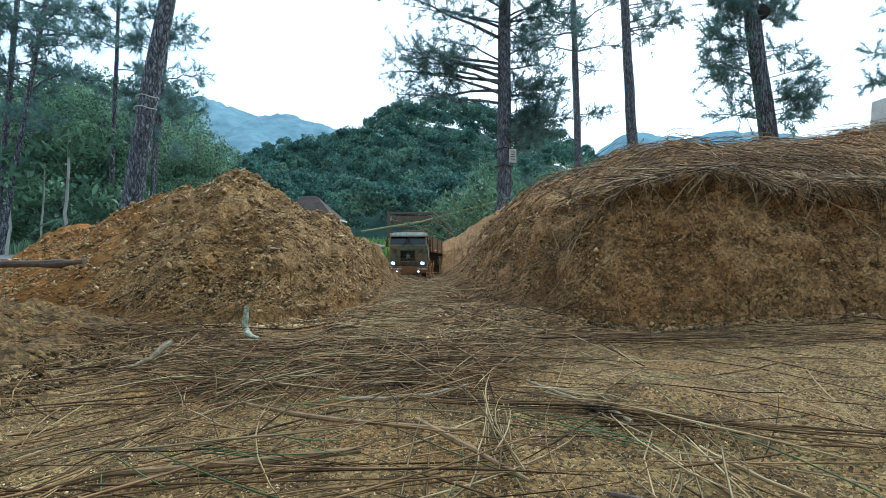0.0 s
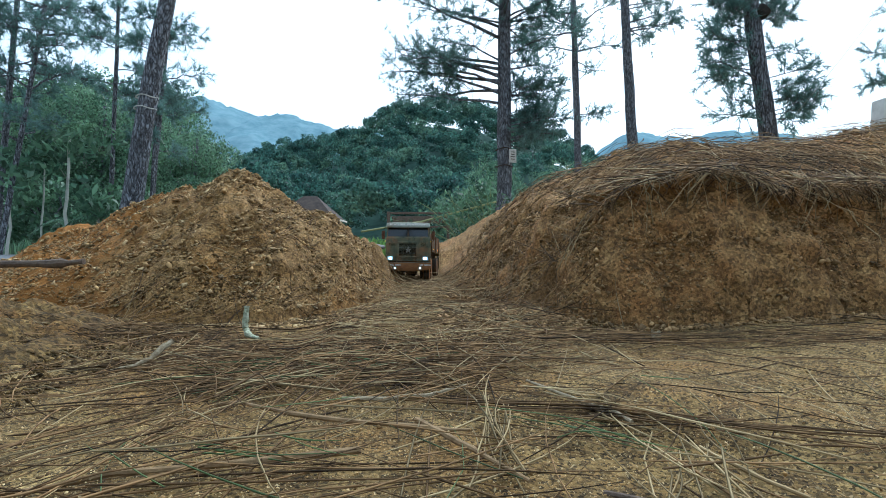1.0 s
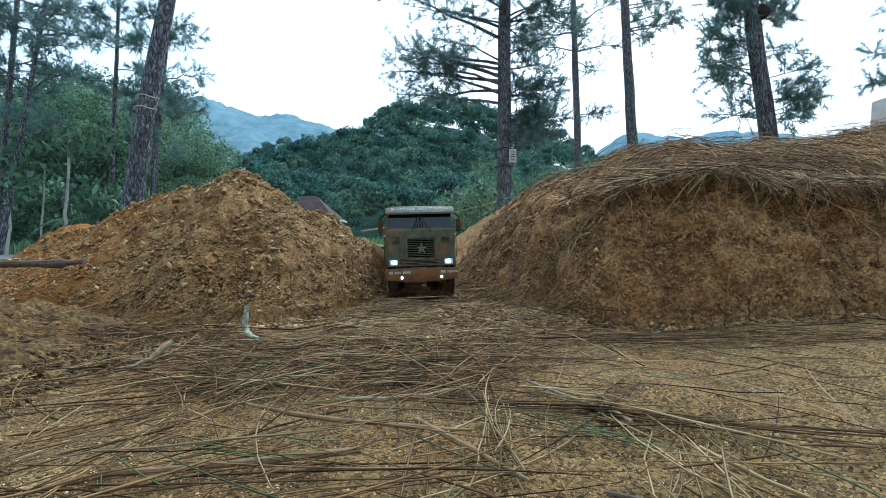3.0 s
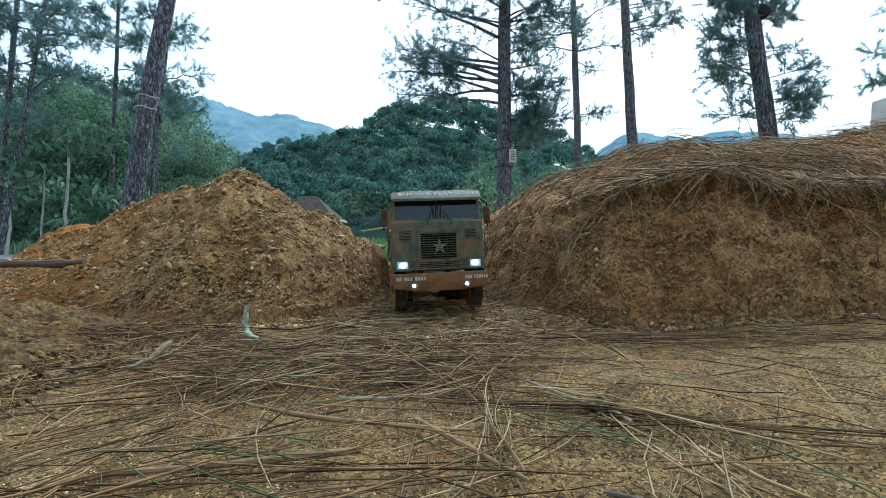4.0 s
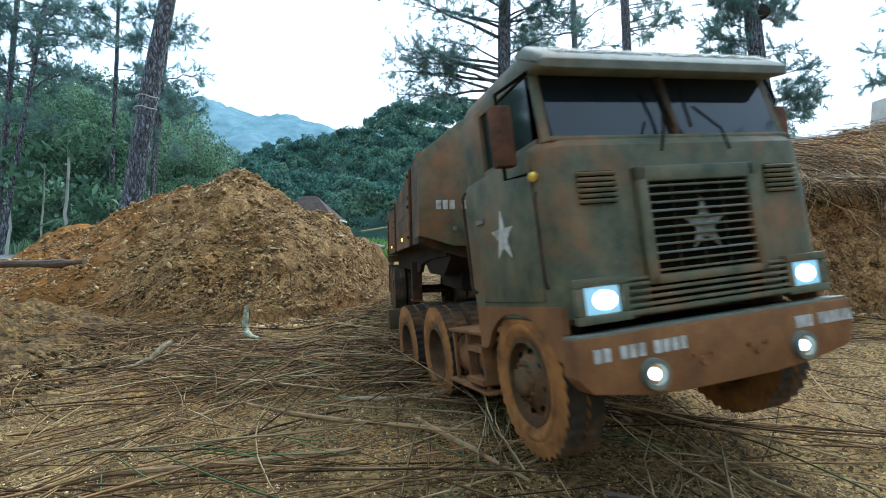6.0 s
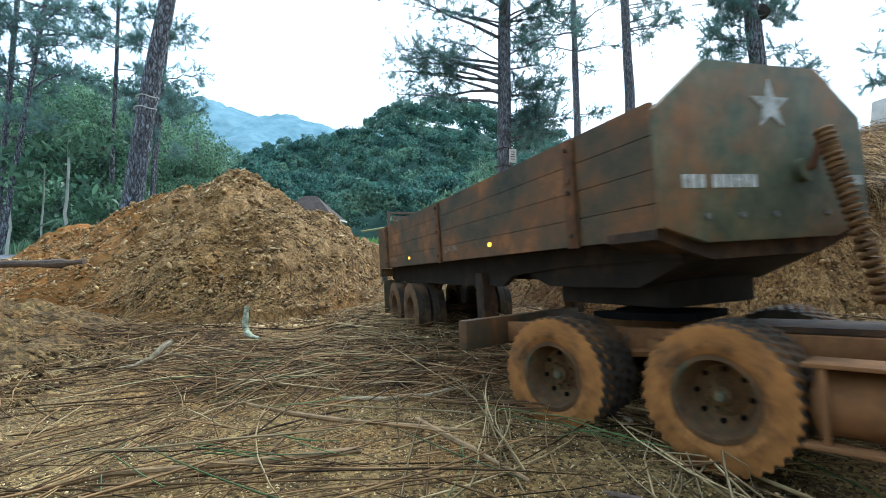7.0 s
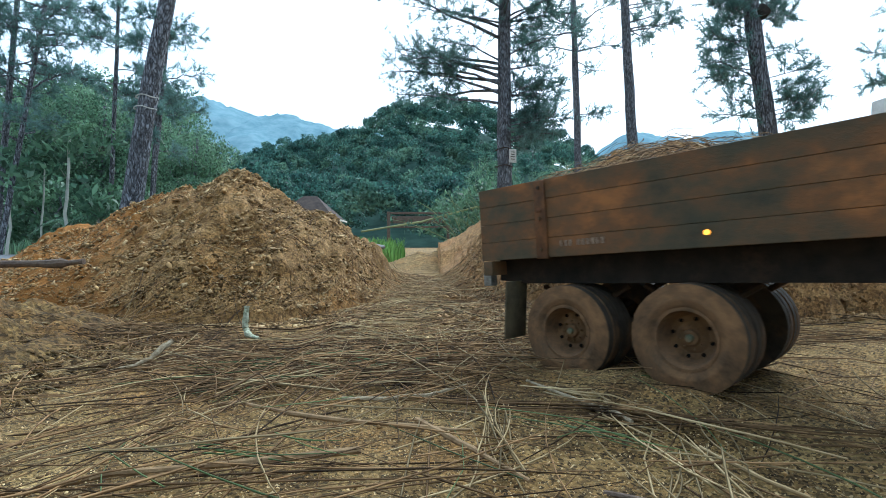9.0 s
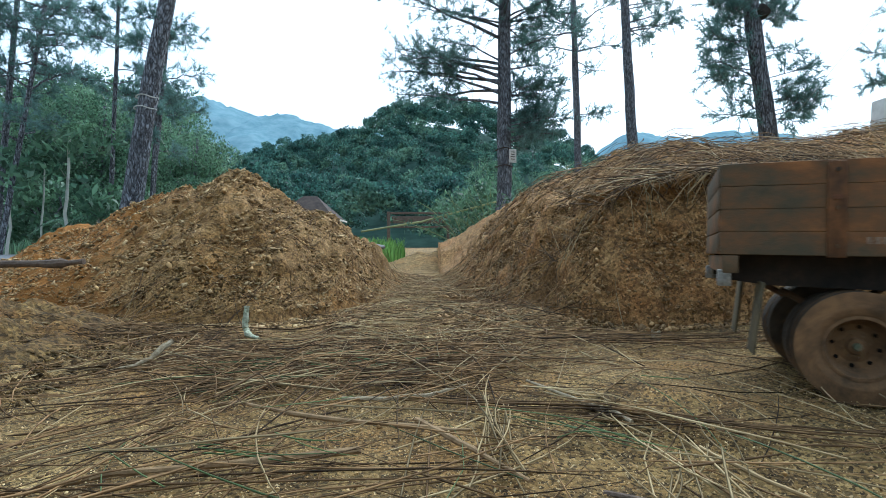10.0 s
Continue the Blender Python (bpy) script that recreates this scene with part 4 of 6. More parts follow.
for y in (0.6445, 0.772):
    part("axle", rod((-0.06, y, 0.046), (0.06, y, 0.046), 0.006, 10), CHASSIS, trailer)
    for s in (-1, 1):
        part("leaf_spring", add_tube(bmesh.new(), [(s * 0.045, y - 0.055, 0.094), (s * 0.045, y, 0.062), (s * 0.045, y + 0.055, 0.094)], 0.0035, 6), CHASSIS, trailer)


# ---- distance ----
def quick_mesh(name, verts, faces, material, smooth_on=False):
    """A mesh from arrays; all faces have the same number of corners."""
    verts, faces = np.asarray(verts, np.float32), np.asarray(faces, np.int32)
    me = bpy.data.meshes.new(name)
    me.vertices.add(len(verts))
    me.vertices.foreach_set("co", verts.ravel())
    me.loops.add(faces.size)
    me.loops.foreach_set("vertex_index", faces.ravel())
    me.polygons.add(len(faces))
    k = faces.shape[1]
    me.polygons.foreach_set("loop_start", np.arange(0, faces.size, k, dtype=np.int32))
    if smooth_on:
        me.polygons.foreach_set("use_smooth", np.ones(len(faces), bool))
    me.materials.append(material)
    me.update(calc_edges=True)
    return me


RNG = np.random.default_rng(7)


def unit(v):
    return v / np.maximum(np.linalg.norm(v, axis=-1, keepdims=True), 1e-9)


def leaf_quads(centres, size, rng, droop=0.0, ratio=0.55):
    """Folded four-cornered leaves at the centres, turned at random."""
    n = len(centres)
    a = unit(rng.normal(size=(n, 3)) + np.array([0, 0, -droop]))
    b = unit(np.cross(a, rng.normal(size=(n, 3))))
    s = size * rng.uniform(0.6, 1.3, (n, 1))
    v = np.stack([centres - a * s, centres + b * s * ratio, centres + a * s, centres - b * s * ratio], 1)
    v[:, 0] += rng.normal(size=(n, 3)) * s * 0.12
    return v.reshape(-1, 3), np.arange(4 * n).reshape(n, 4)


def clump_points(centres, radii, count, rng):
    c = np.repeat(centres, count, 0)
    r = np.repeat(radii, count, 0)
    d = unit(rng.normal(size=(len(c), 3)))
    return c + d * r[:, None] * rng.uniform(0.35, 1.0, (len(c), 1)) ** 0.6 * np.array([1, 1, 0.75])


# Aerial haze is put into the ridge colour as pale blue.
HAZE_BLUE = surface("hazed_ridge", [(0.35, (0.135, 0.225, 0.265)), (0.65, (0.215, 0.315, 0.355))], 0.035, 1.0, bump=0.0, spec=0.0)
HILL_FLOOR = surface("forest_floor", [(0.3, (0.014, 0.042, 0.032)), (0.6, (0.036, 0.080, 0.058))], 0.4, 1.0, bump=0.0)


def ridge(name, heights, far, deep, label):
    """A mountain side: (x, height) pairs along its crest, that far off."""
    xs = np.arange(heights[0][0], heights[-1][0], 6.0)
    hx, hz = zip(*heights)
    crest = np.interp(xs, hx, hz)
    rows = []
    for k in np.linspace(0, 1, 26):
        y = (far - deep * (1 - k)) * AHEAD
        z = crest * k ** 0.8 * (1 + 0.10 * fractal(xs / 90, k * 4, 0, 4, 61) * (1 - k)) + 3.5 * fractal(xs / 16, k * 12, 0, 3, 63) * (k > 0.05)
        rows.append(np.stack([xs + 12 * fractal(xs / 60, k * 3, 5, 2, 64), np.full_like(xs, y) + 20 * fractal(xs / 50, k * 3, 0, 2, 65), z], 1))
    n = len(xs)
    v = np.concatenate(rows)
    i = (np.arange(25)[:, None] * n + np.arange(n - 1)[None]).ravel()
    ob = new(name, quick_mesh(name, v, np.stack([i, i + 1, i + n + 1, i + n], 1), HAZE_BLUE, True))
    return tagged(ob, label, "mountain", kind="structure")


ridge("mountain_1", [(-1100, 200), (-800, 330), (-560, 352), (-500, 340), (-440, 308), (-380, 318), (-320, 300), (-250, 280), (-180, 278), (-60, 260), (60, 200), (200, 90)], 900, 350, "distant forested mountain with haze blue put into its colour")
ridge("mountain_2", [(240, 60), (330, 205), (380, 228), (420, 262), (470, 275), (530, 268), (580, 260), (700, 280), (900, 240), (1200, 150)], 900, 350, "distant forested mountain with haze blue put into its colour")

HILL_X = [-75, -68, -62, -55, -38, -25, -15, 0, 12, 20, 35, 46, 60, 90, 140]
HILL_Z = [12, 14, 18, 21, 24, 28, 35.5, 36.5, 35.5, 30, 25, 21, 14, 10, 6]


def hill_z(x, y):
    y = y / AHEAD
    crest = np.interp(x * 118 / np.maximum(y, 60), HILL_X, HILL_Z)
    up = smooth(42, 118, y) ** 0.9
    return crest * up - 0.5 + 1.5 * fractal(x / 12, y / 12, 0, 3, 71) * up - 30 * smooth(122, 170, y)


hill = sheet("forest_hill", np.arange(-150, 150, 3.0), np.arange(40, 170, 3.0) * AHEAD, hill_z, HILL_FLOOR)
tagged(hill, "steep hillside under dense forest", "hill", kind="structure")


def far_woods():
    rng = np.random.default_rng(11)
    verts, count = [], 0
    spots = []
    for y in np.arange(38, 122, 3.3):
        for x in np.arange(-0.62 * y, 0.42 * y, 3.5):
            spots.append((x + rng.uniform(-1.8, 1.8), (y + rng.uniform(-1.8, 1.8)) * AHEAD))
    for x, y in spots:
        z = float(hill_z(np.array(x), np.array(y)))
        tall = rng.uniform(4.5, 10.0)
        wide = rng.uniform(1.5, 3.3)
        k = int(rng.integers(6, 10))
        d = unit(rng.normal(size=(k, 3)))
        d[:, 2] = np.abs(d[:, 2]) * 1.1 - 0.25
        centres = np.array([x, y, z + tall - wide * 0.8]) + d * wide * np.array([0.75, 0.75, 0.75])
        pts = clump_points(centres, rng.uniform(0.7, 1.5, k), 88, rng)
        v, _ = leaf_quads(pts, 0.20, rng, 0.3, 0.7)
        verts.append(v)
        count += len(v)
    v = np.concatenate(verts)
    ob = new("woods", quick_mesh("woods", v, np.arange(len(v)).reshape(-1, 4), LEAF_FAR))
    return tagged(ob, "dense dark green forest covering the hillside", "forest", kind="stuff")


far_woods()


# ---- trees ----
def tree_trunk(base, top, r0, r1, rng, wobble=0.03, steps=14, sides=12):
    base, top = Vector(base), Vector(top)
    pts, radii = [], []
    for i in range(steps + 1):
        u = i / steps
        p = base.lerp(top, u)
        pts.append(p + Vector((rng.normal() * wobble * (0 < i), rng.normal() * wobble * (0 < i), 0)))
        radii.append((r0 + (r1 - r0) * u) * (1.35 if i == 0 else 1.0) * (1 + rng.normal() * 0.03))
    return pts, radii


def pine(base, top, r0, limbs, seed, label, tuft=0.14, blades=13):
    """limbs: (count, height from, to, length from, to, bearing in degrees, spread)."""
    base, top = [(x, y * AHEAD, z) for x, y, z in (base, top)]
    rng = np.random.default_rng(seed)
    tree = tagged(new("pine_tree"), label, "tree", "pines on the slope")
    tree.location = base
    top_local = Vector(top) - Vector(base)
    pts, radii = tree_trunk((0, 0, -0.3), top_local, r0, r0 * 0.45, rng, r0 * 0.05)
    bm = bmesh.new()
    add_tube(bm, pts, radii, 14)
    centres, ways = [], []
    for count, z0, z1, l0, l1, bearing, span in limbs:
        for _ in range(count):
            z = rng.uniform(z0, z1)
            u = z / top_local.z
            p = np.array(top_local) * u
            a = radians(bearing + rng.uniform(-span, span))
            length = rng.uniform(l0, l1)
            rise = rng.uniform(-0.05, 0.45)
            line = []
            for k in range(7):
                s = k / 6
                line.append(p + length * np.array([math.cos(a) * s, math.sin(a) * s, rise * s * (1 - 0.4 * s)]) + rng.normal(size=3) * 0.03 * length * s)
            add_tube(bm, [tuple(q) for q in line], [max(0.005, 0.017 * length * (1 - k / 7.5)) for k in range(7)], 5)
            for _t in range(int(12 + 9 * length)):
                s = rng.uniform(0.30, 1.0)
                q = np.array(line[int(s * 5.99)]) * (1 - (s * 6) % 1) + np.array(line[min(int(s * 6) + 1, 6)]) * ((s * 6) % 1)
                side = unit(np.array([math.cos(a) * 0.5, math.sin(a) * 0.5, 0.3]) + rng.normal(size=3) * 0.55)
                reach = rng.uniform(0.12, 0.38) * length ** 0.5
                add_tube(bm, [tuple(q), tuple(q + side * reach)], [0.006, 0.003], 3)
                for f in (0.55, 0.8, 1.0):
                    centres.append(q + side * reach * f)
                    ways.append(side)
    part("trunk", bm, PINE_BARK, tree)
    if centres:
        c, w = np.repeat(np.array(centres), blades, 0), np.repeat(np.array(ways), blades, 0)
        d = unit(w * 0.8 + rng.normal(size=c.shape) * 0.75)
        b = unit(np.cross(d, rng.normal(size=c.shape)))
        s = tuft * rng.uniform(0.6, 1.15, (len(c), 1))
        v = np.stack([c + b * 0.005, c + d * s, c - b * 0.005], 1).reshape(-1, 3)
        crown = new("crown", quick_mesh("crown", v, np.arange(len(v)).reshape(-1, 3), PINE_LEAF))
        crown.parent = tree
    return tree


pine((-4.66, 5.5, 0.0), (-3.27, 5.5, 7.5), 0.150, [(2, 3.0, 3.5, 0.25, 0.4, 200, 40), (10, 4.2, 7.2, 0.6, 1.3, 0, 180)], 101, "tall leaning pine with a wire band round its trunk")
pine((1.19, 7.5, 0.0), (1.19, 7.5, 9.0), 0.165, [(13, 2.7, 4.6, 1.3, 2.3, 180, 28), (30, 2.0, 4.6, 0.6, 1.35, 5, 55), (22, 4.2, 8.5, 0.8, 2.0, 0, 180)], 102, "tall straight pine with a small white sign")
pine((3.95, 11.0, 0.0), (3.62, 11.0, 11.0), 0.125, [(2, 3.7, 4.1, 0.7, 1.0, 0, 25), (12, 5.5, 7.4, 0.9, 1.6, 0, 180), (14, 7.0, 10.5, 0.8, 1.8, 0, 180)], 103, "slender pine with a bare lower trunk")
pine((4.62, 9.0, 0.0), (4.02, 9.0, 9.5), 0.145, [(7, 4.8, 5.9, 0.8, 1.5, 5, 50), (16, 6.2, 9.2, 0.8, 1.6, 0, 180)], 104, "slender pine with a bare lower trunk")
pine((5.35, 6.0, 0.0), (4.38, 6.0, 7.4), 0.160, [(15, 2.1, 4.3, 0.5, 1.15, 180, 45), (13, 1.9, 4.3, 0.4, 0.85, 0, 50), (22, 4.0, 7.0, 0.6, 1.2, 0, 180)], 105, "thick pine with rough bark on the bank")
pine((-8.15, 7.0, 0.0), (-6.7, 7.0, 7.5), 0.05, [(20, 1.9, 4.6, 0.6, 1.4, 0, 180), (10, 4.4, 7.2, 0.6, 1.2, 0, 180)], 106, "thin leaning pine at the edge of the wood")
pine((9.3, 7.5, 0.0), (9.0, 7.5, 9.0), 0.15, [(3, 3.0, 3.9, 0.6, 0.9, 180, 30), (9, 4.3, 8.5, 1.0, 1.7, 0, 180)], 107, "tall pine beyond the bank")
pine((-8.9, 7.6, 0.0), (-8.2, 7.6, 7.5), 0.07, [(15, 2.6, 5.6, 0.6, 1.4, 0, 180)], 109, "thin pine at the edge of the wood")
pine((-7.5, 8.6, 0.0), (-7.2, 8.6, 7.0), 0.06, [(9, 3.4, 6.0, 0.5, 1.1, 0, 180)], 110, "thin pine at the edge of the wood")
pine((-6.3, 8.2, 0.0), (-6.0, 8.2, 5.0), 0.05, [(9, 2.2, 3.6, 0.4, 0.8, 0, 180)], 111, "young pine in the wood")
pine((-7.35, 9.5, 0.0), (-6.75, 9.5, 6.0), 0.07, [(22, 3.4, 5.6, 0.6, 1.15, 0, 180)], 108, "pine standing behind the leaning trunk")


def broad_tree(tall, wide, seed, leaf=0.06, clumps=26, per=420, low=0.2):
    """The meshes of one broad-leaved tree: trunk with limbs, and crown."""
    rng = np.random.default_rng(seed)
    bm = bmesh.new()
    pts, radii = tree_trunk((0, 0, -0.2), (rng.normal() * 0.2, rng.normal() * 0.2, tall * 0.8), 0.03 * tall ** 0.8, 0.012 * tall ** 0.8, rng, 0.05, 8, 8)
    add_tube(bm, pts, radii, 8)
    centres = []
    for _ in range(clumps):
        u = rng.uniform(low, 1.0)
        a = rng.uniform(0, math.tau)
        r = wide * math.sqrt(max(0.0, 1 - ((u - 0.55) / 0.62) ** 2)) * rng.uniform(0.35, 1.0)
        centres.append((math.cos(a) * r, math.sin(a) * r, u * tall))
        if rng.random() < 0.6:
            z = min(u * tall * 0.8, tall * 0.75)
            add_tube(bm, [(0, 0, z * 0.9), (math.cos(a) * r * 0.5, math.sin(a) * r * 0.5, z), centres[-1]], [0.03, 0.02, 0.008], 5)
    centres = np.array(centres)
    pts3 = clump_points(centres, rng.uniform(0.35, 0.75, clumps) * wide ** 0.7, per, rng)
    v, f = leaf_quads(pts3, leaf, rng, 0.5)
    bm.normal_update()
    trunk = bpy.data.meshes.new("trunk")
    bm.to_mesh(trunk)
    bm.free()
    trunk.materials.append(PALE_BARK if seed % 2 else PINE_BARK)
    return trunk, quick_mesh("crown", v, f, LEAF)


def place_tree(meshes, x, y, z, turn, size, name, label, group):
    tree = tagged(new(name), label, "tree" if "tree" in name else "shrub", group)
    tree.matrix_basis = pose(x, y * AHEAD, z, 0, 0, turn) @ Matrix.Scale(size, 4)
    for n, me in zip(("trunk", "crown"), meshes):
        ob = new(n, me)
        ob.parent = tree
    return tree


kinds = [broad_tree(6.0, 1.7, 201), broad_tree(6.5, 1.4, 202), broad_tree(5.5, 2.1, 203), broad_tree(6.0, 1.5, 204, 0.055, 26, 420), broad_tree(6.0, 1.9, 205, 0.07, 24, 380)]
rng_w = np.random.default_rng(31)
for i in range(30):
    d = rng_w.uniform(11.5, 22.0)
    slope = rng_w.uniform(-1.32, -0.62)
    top = float(np.interp(slope, [-1.32, -1.0, -0.8, -0.66, -0.6], [0.46, 0.47, 0.45, 0.39, 0.30])) * rng_w.uniform(0.78, 1.0)
    place_tree(kinds[i % 5], slope * d, d, 0.0, rng_w.uniform(0, 360), (0.116 + top * d) / 6.2, "broadleaf_tree", "leafy green tree at the edge of the wood", "trees of the wood edge")
for i in range(7):
    d = rng_w.uniform(13, 19)
    slope = rng_w.uniform(-0.645, -0.57)
    place_tree(kinds[i % 5], slope * d, d, 0.0, rng_w.uniform(0, 360), (0.116 + (0.20 if slope > -0.6 else 0.29) * d) / 6.2, "broadleaf_tree", "low leafy tree at the edge of the wood", "trees of the wood edge")
# Unseen trees, added behind the camera to hold back sky light.
for i in range(16):
    a = radians(-18 + 216 * i / 15)
    d = rng_w.uniform(5.5, 8.5)
    place_tree(kinds[i % 5], math.cos(a) * d, -math.sin(a) * d - 1.0, 0.0, rng_w.uniform(0, 360), rng_w.uniform(0.6, 0.95), "broadleaf_tree", "unseen leafy tree added behind to hold back sky light", "trees round the clearing")
bush_kinds = [broad_tree(1.1, 0.7, 211, 0.05, 12, 120, 0.1), broad_tree(1.3, 0.6, 212, 0.06, 12, 110, 0.1)]
for i in range(16):
    d = rng_w.uniform(8.0, 12.5)
    place_tree(bush_kinds[i % 2], rng_w.uniform(-1.25, -0.72) * d, d, 0.0, rng_w.uniform(0, 360), rng_w.uniform(0.8, 1.4), "bush", "dark green undergrowth bush", "undergrowth")
for i in range(9):
    d = rng_w.uniform(10.0, 16)
    place_tree(bush_kinds[i % 2], rng_w.uniform(0.0, 0.42) * d, d, 0.0, rng_w.uniform(0, 360), rng_w.uniform(0.9, 1.5), "bush", "green undergrowth bush beyond the cutting", "undergrowth")
for i in range(6):
    d = rng_w.uniform(14.0, 22)
    place_tree(kinds[i % 5], (0.10 + 0.06 * i) * d, d, 0.0, rng_w.uniform(0, 360), rng_w.uniform(0.55, 0.85), "broadleaf_tree", "leafy tree below the pines", "trees below the pines")

# Pale slender trunks and small palms among the undergrowth.
for slope, d, tall, r in ((-0.985, 7.6, 2.35, 0.035), (-1.135, 7.4, 1.6, 0.03), (-0.905, 7.9, 1.0, 0.025), (-1.05, 7.8, 1.9, 0.02)):
    sapling = tagged(new("sapling"), "pale slender trunk with a thin leafy top", "tree", "pale saplings")
    sapling.location = (slope * d, d * AHEAD, 0)
    rng_s = np.random.default_rng(int(d * 10))
    pts, radii = tree_trunk((0, 0, -0.1), (0.1, 0, tall), r, r * 0.6, rng_s, 0.015, 8, 8)
    part("trunk", add_tube(bmesh.new(), pts, radii, 8), PALE_BARK, sapling)
    cp = clump_points(np.array([(0.1 + rng_s.normal() * 0.3, rng_s.normal() * 0.3, tall - 0.1 + rng_s.normal() * 0.25) for _ in range(7)]), np.full(7, 0.3), 40, rng_s)
    v, f = leaf_quads(cp, 0.10, rng_s, 0.8, 0.4)
    ob = new("crown", quick_mesh("crown", v, f, LEAF))
    ob.parent = sapling


def palm(x, y, tall, seed):
    rng = np.random.default_rng(seed)
    tree = tagged(new("palm_tree"), "small palm with drooping fronds", "tree", "palms")
    tree.location = (x, y * AHEAD, 0)
    part("trunk", add_tube(bmesh.new(), [(0, 0, -0.1), (0.03, 0, tall * 0.5), (0, 0, tall)], [0.035, 0.03, 0.028], 8), PALE_BARK, tree)
    for i in range(11):
        a = math.tau * i / 11 + rng.uniform(-0.2, 0.2)
        reach = rng.uniform(0.5, 0.75)
        bm = bmesh.new()
        for k in range(22):
            s = (k + 1) / 22
            c = Vector((math.cos(a) * reach * s, math.sin(a) * reach * s, tall + 0.30 * s - 0.62 * s * s))
            for side in (-1, 1):
                out = Vector((-math.sin(a) * side, math.cos(a) * side, -0.5)).normalized() * 0.15 * (1.1 - 0.7 * s)
                along = Vector((math.cos(a), math.sin(a), -0.3)) * 0.08
                bm.faces.new([bm.verts.new(c), bm.verts.new(c + out + along), bm.verts.new(c + Vector((math.cos(a), math.sin(a), 0)) * 0.03)])
        part("frond", bm, LEAF, tree, flat=True)


palm(-7.0, 7.8, 0.75, 1)
palm(-7.75, 8.0, 0.7, 2)
palm(-6.75, 8.4, 0.85, 3)

# ---- beyond the cutting ----
hut = tagged(new("hut"), "small house with a brown hipped roof among the trees", "house")
hut.location = (-8.65, 25 * AHEAD, -0.15)
part("wall", boxes(((0, 0, 1.1), (3.2, 3.0, 2.4))), surface("hut_wall", [(0.3, (0.16, 0.13, 0.10)), (0.6, (0.26, 0.22, 0.17))], 2.0, 0.9, bump=0.2), hut)
roof_bm = bmesh.new()
low_r = [roof_bm.verts.new((x, y, 2.15)) for x, y in ((-2.0, -2.0), (2.0, -2.0), (2.0, 2.0), (-2.0, 2.0))]
top_r = [roof_bm.verts.new((x, 0, 3.7)) for x in (-0.45, 0.45)]
for f in ((0, 1, "b", "a"), (1, 2, "b"), (2, 3, "a", "b"), (3, 0, "a")):
    roof_bm.faces.new([low_r[i] if isinstance(i, int) else top_r["ab".index(i)] for i in f])
roof_bm.faces.new(low_r[::-1])
hut_roof = part("roof", roof_bm, surface("brown_thatch", [(0.3, (0.030, 0.022, 0.019)), (0.6, (0.070, 0.050, 0.040))], 3.0, 0.95, bump=0.6, fine=14, depth=0.04), hut, flat=True)
part("eave", boxes(((0, -2.0, 2.13), (4.0, 0.06, 0.10)), ((2.0, 0, 2.13), (0.06, 4.0, 0.10))), PALE_BARK, hut_roof)

gate = tagged(new("gate"), "dark weathered timber gate frame across the track", "gate")
gate.location = (-0.38, 6.0 * AHEAD, 0)
for x in (-0.47, 0.46):
    part("post", boxes(((x, 0, 0.34), (0.05, 0.05, 0.72)), bevel=0.006), DARK_BARK, gate)
for z, h in ((0.675, 0.035), (0.57, 0.11), (0.46, 0.03)):
    part("rail", boxes(((0, -0.01, z), (0.90, 0.03, h)), bevel=0.004), DARK_BARK, gate)
pole = part("bamboo_pole", add_tube(bmesh.new(), [(-1.15, 7.16, 0.36), (-0.3, 7.16, 0.50), (0.75, 7.16, 0.78)], 0.014, 7), surface("yellow_bamboo", [(0.3, (0.20, 0.20, 0.08)), (0.6, (0.36, 0.34, 0.15))], 8, 0.6, bump=0.0), None)
tagged(pole, "thin yellowish bamboo pole leaning across the track", "pole")

rng_g = np.random.default_rng(41)


def blade_patch(name, label, x0, x1, y0, y1, count, tall, width, material, category):
    n = count
    x, y = rng_g.uniform(x0, x1, n), rng_g.uniform(y0, y1, n) * AHEAD
    base = np.stack([x, y, ground_z(x, y)], 1)
    a = rng_g.uniform(0, math.tau, n)
    h = tall * rng_g.uniform(0.5, 1.1, n)
    lean = np.stack([np.cos(a), np.sin(a), np.zeros(n)], 1) * h[:, None] * rng_g.uniform(0.1, 0.6, (n, 1))
    side = np.stack([-np.sin(a), np.cos(a), np.zeros(n)], 1) * width
    up = np.array([0, 0, 1.0]) * h[:, None]
    v = np.stack([base - side, base + side, base + up * 0.6 + lean * 0.35 + side * 0.8, base + up + lean, base + up * 0.6 + lean * 0.35 - side * 0.8], 1).reshape(-1, 3)
    i = np.arange(n)[:, None] * 5
    tri = np.concatenate([np.concatenate([i + [0, 1, 2], i + [0, 2, 4]]), i + [4, 2, 3]])
    ob = new(name, quick_mesh(name, v, tri, material))
    return tagged(ob, label, category, kind="stuff")


blade_patch("grass", "bright green grass beside the track", -1.35, -0.52, 3.9, 5.4, 900, 0.26, 0.008, GRASS, "grass")
blade_patch("weeds", "sparse green weeds under the trees", -12.5, -4.0, 7.9, 11.5, 4200, 0.34, 0.014, LEAF, "weeds")

shrub = tagged(new("shrub"), "arching pale green stems of a straggly shrub", "shrub")
shrub.location = (0.40, 5.2 * AHEAD, 0.1)
STEM = surface("pale_stems", [(0.3, (0.12, 0.16, 0.07)), (0.6, (0.26, 0.29, 0.14))], 8, 0.7, bump=0.0)
tips = []
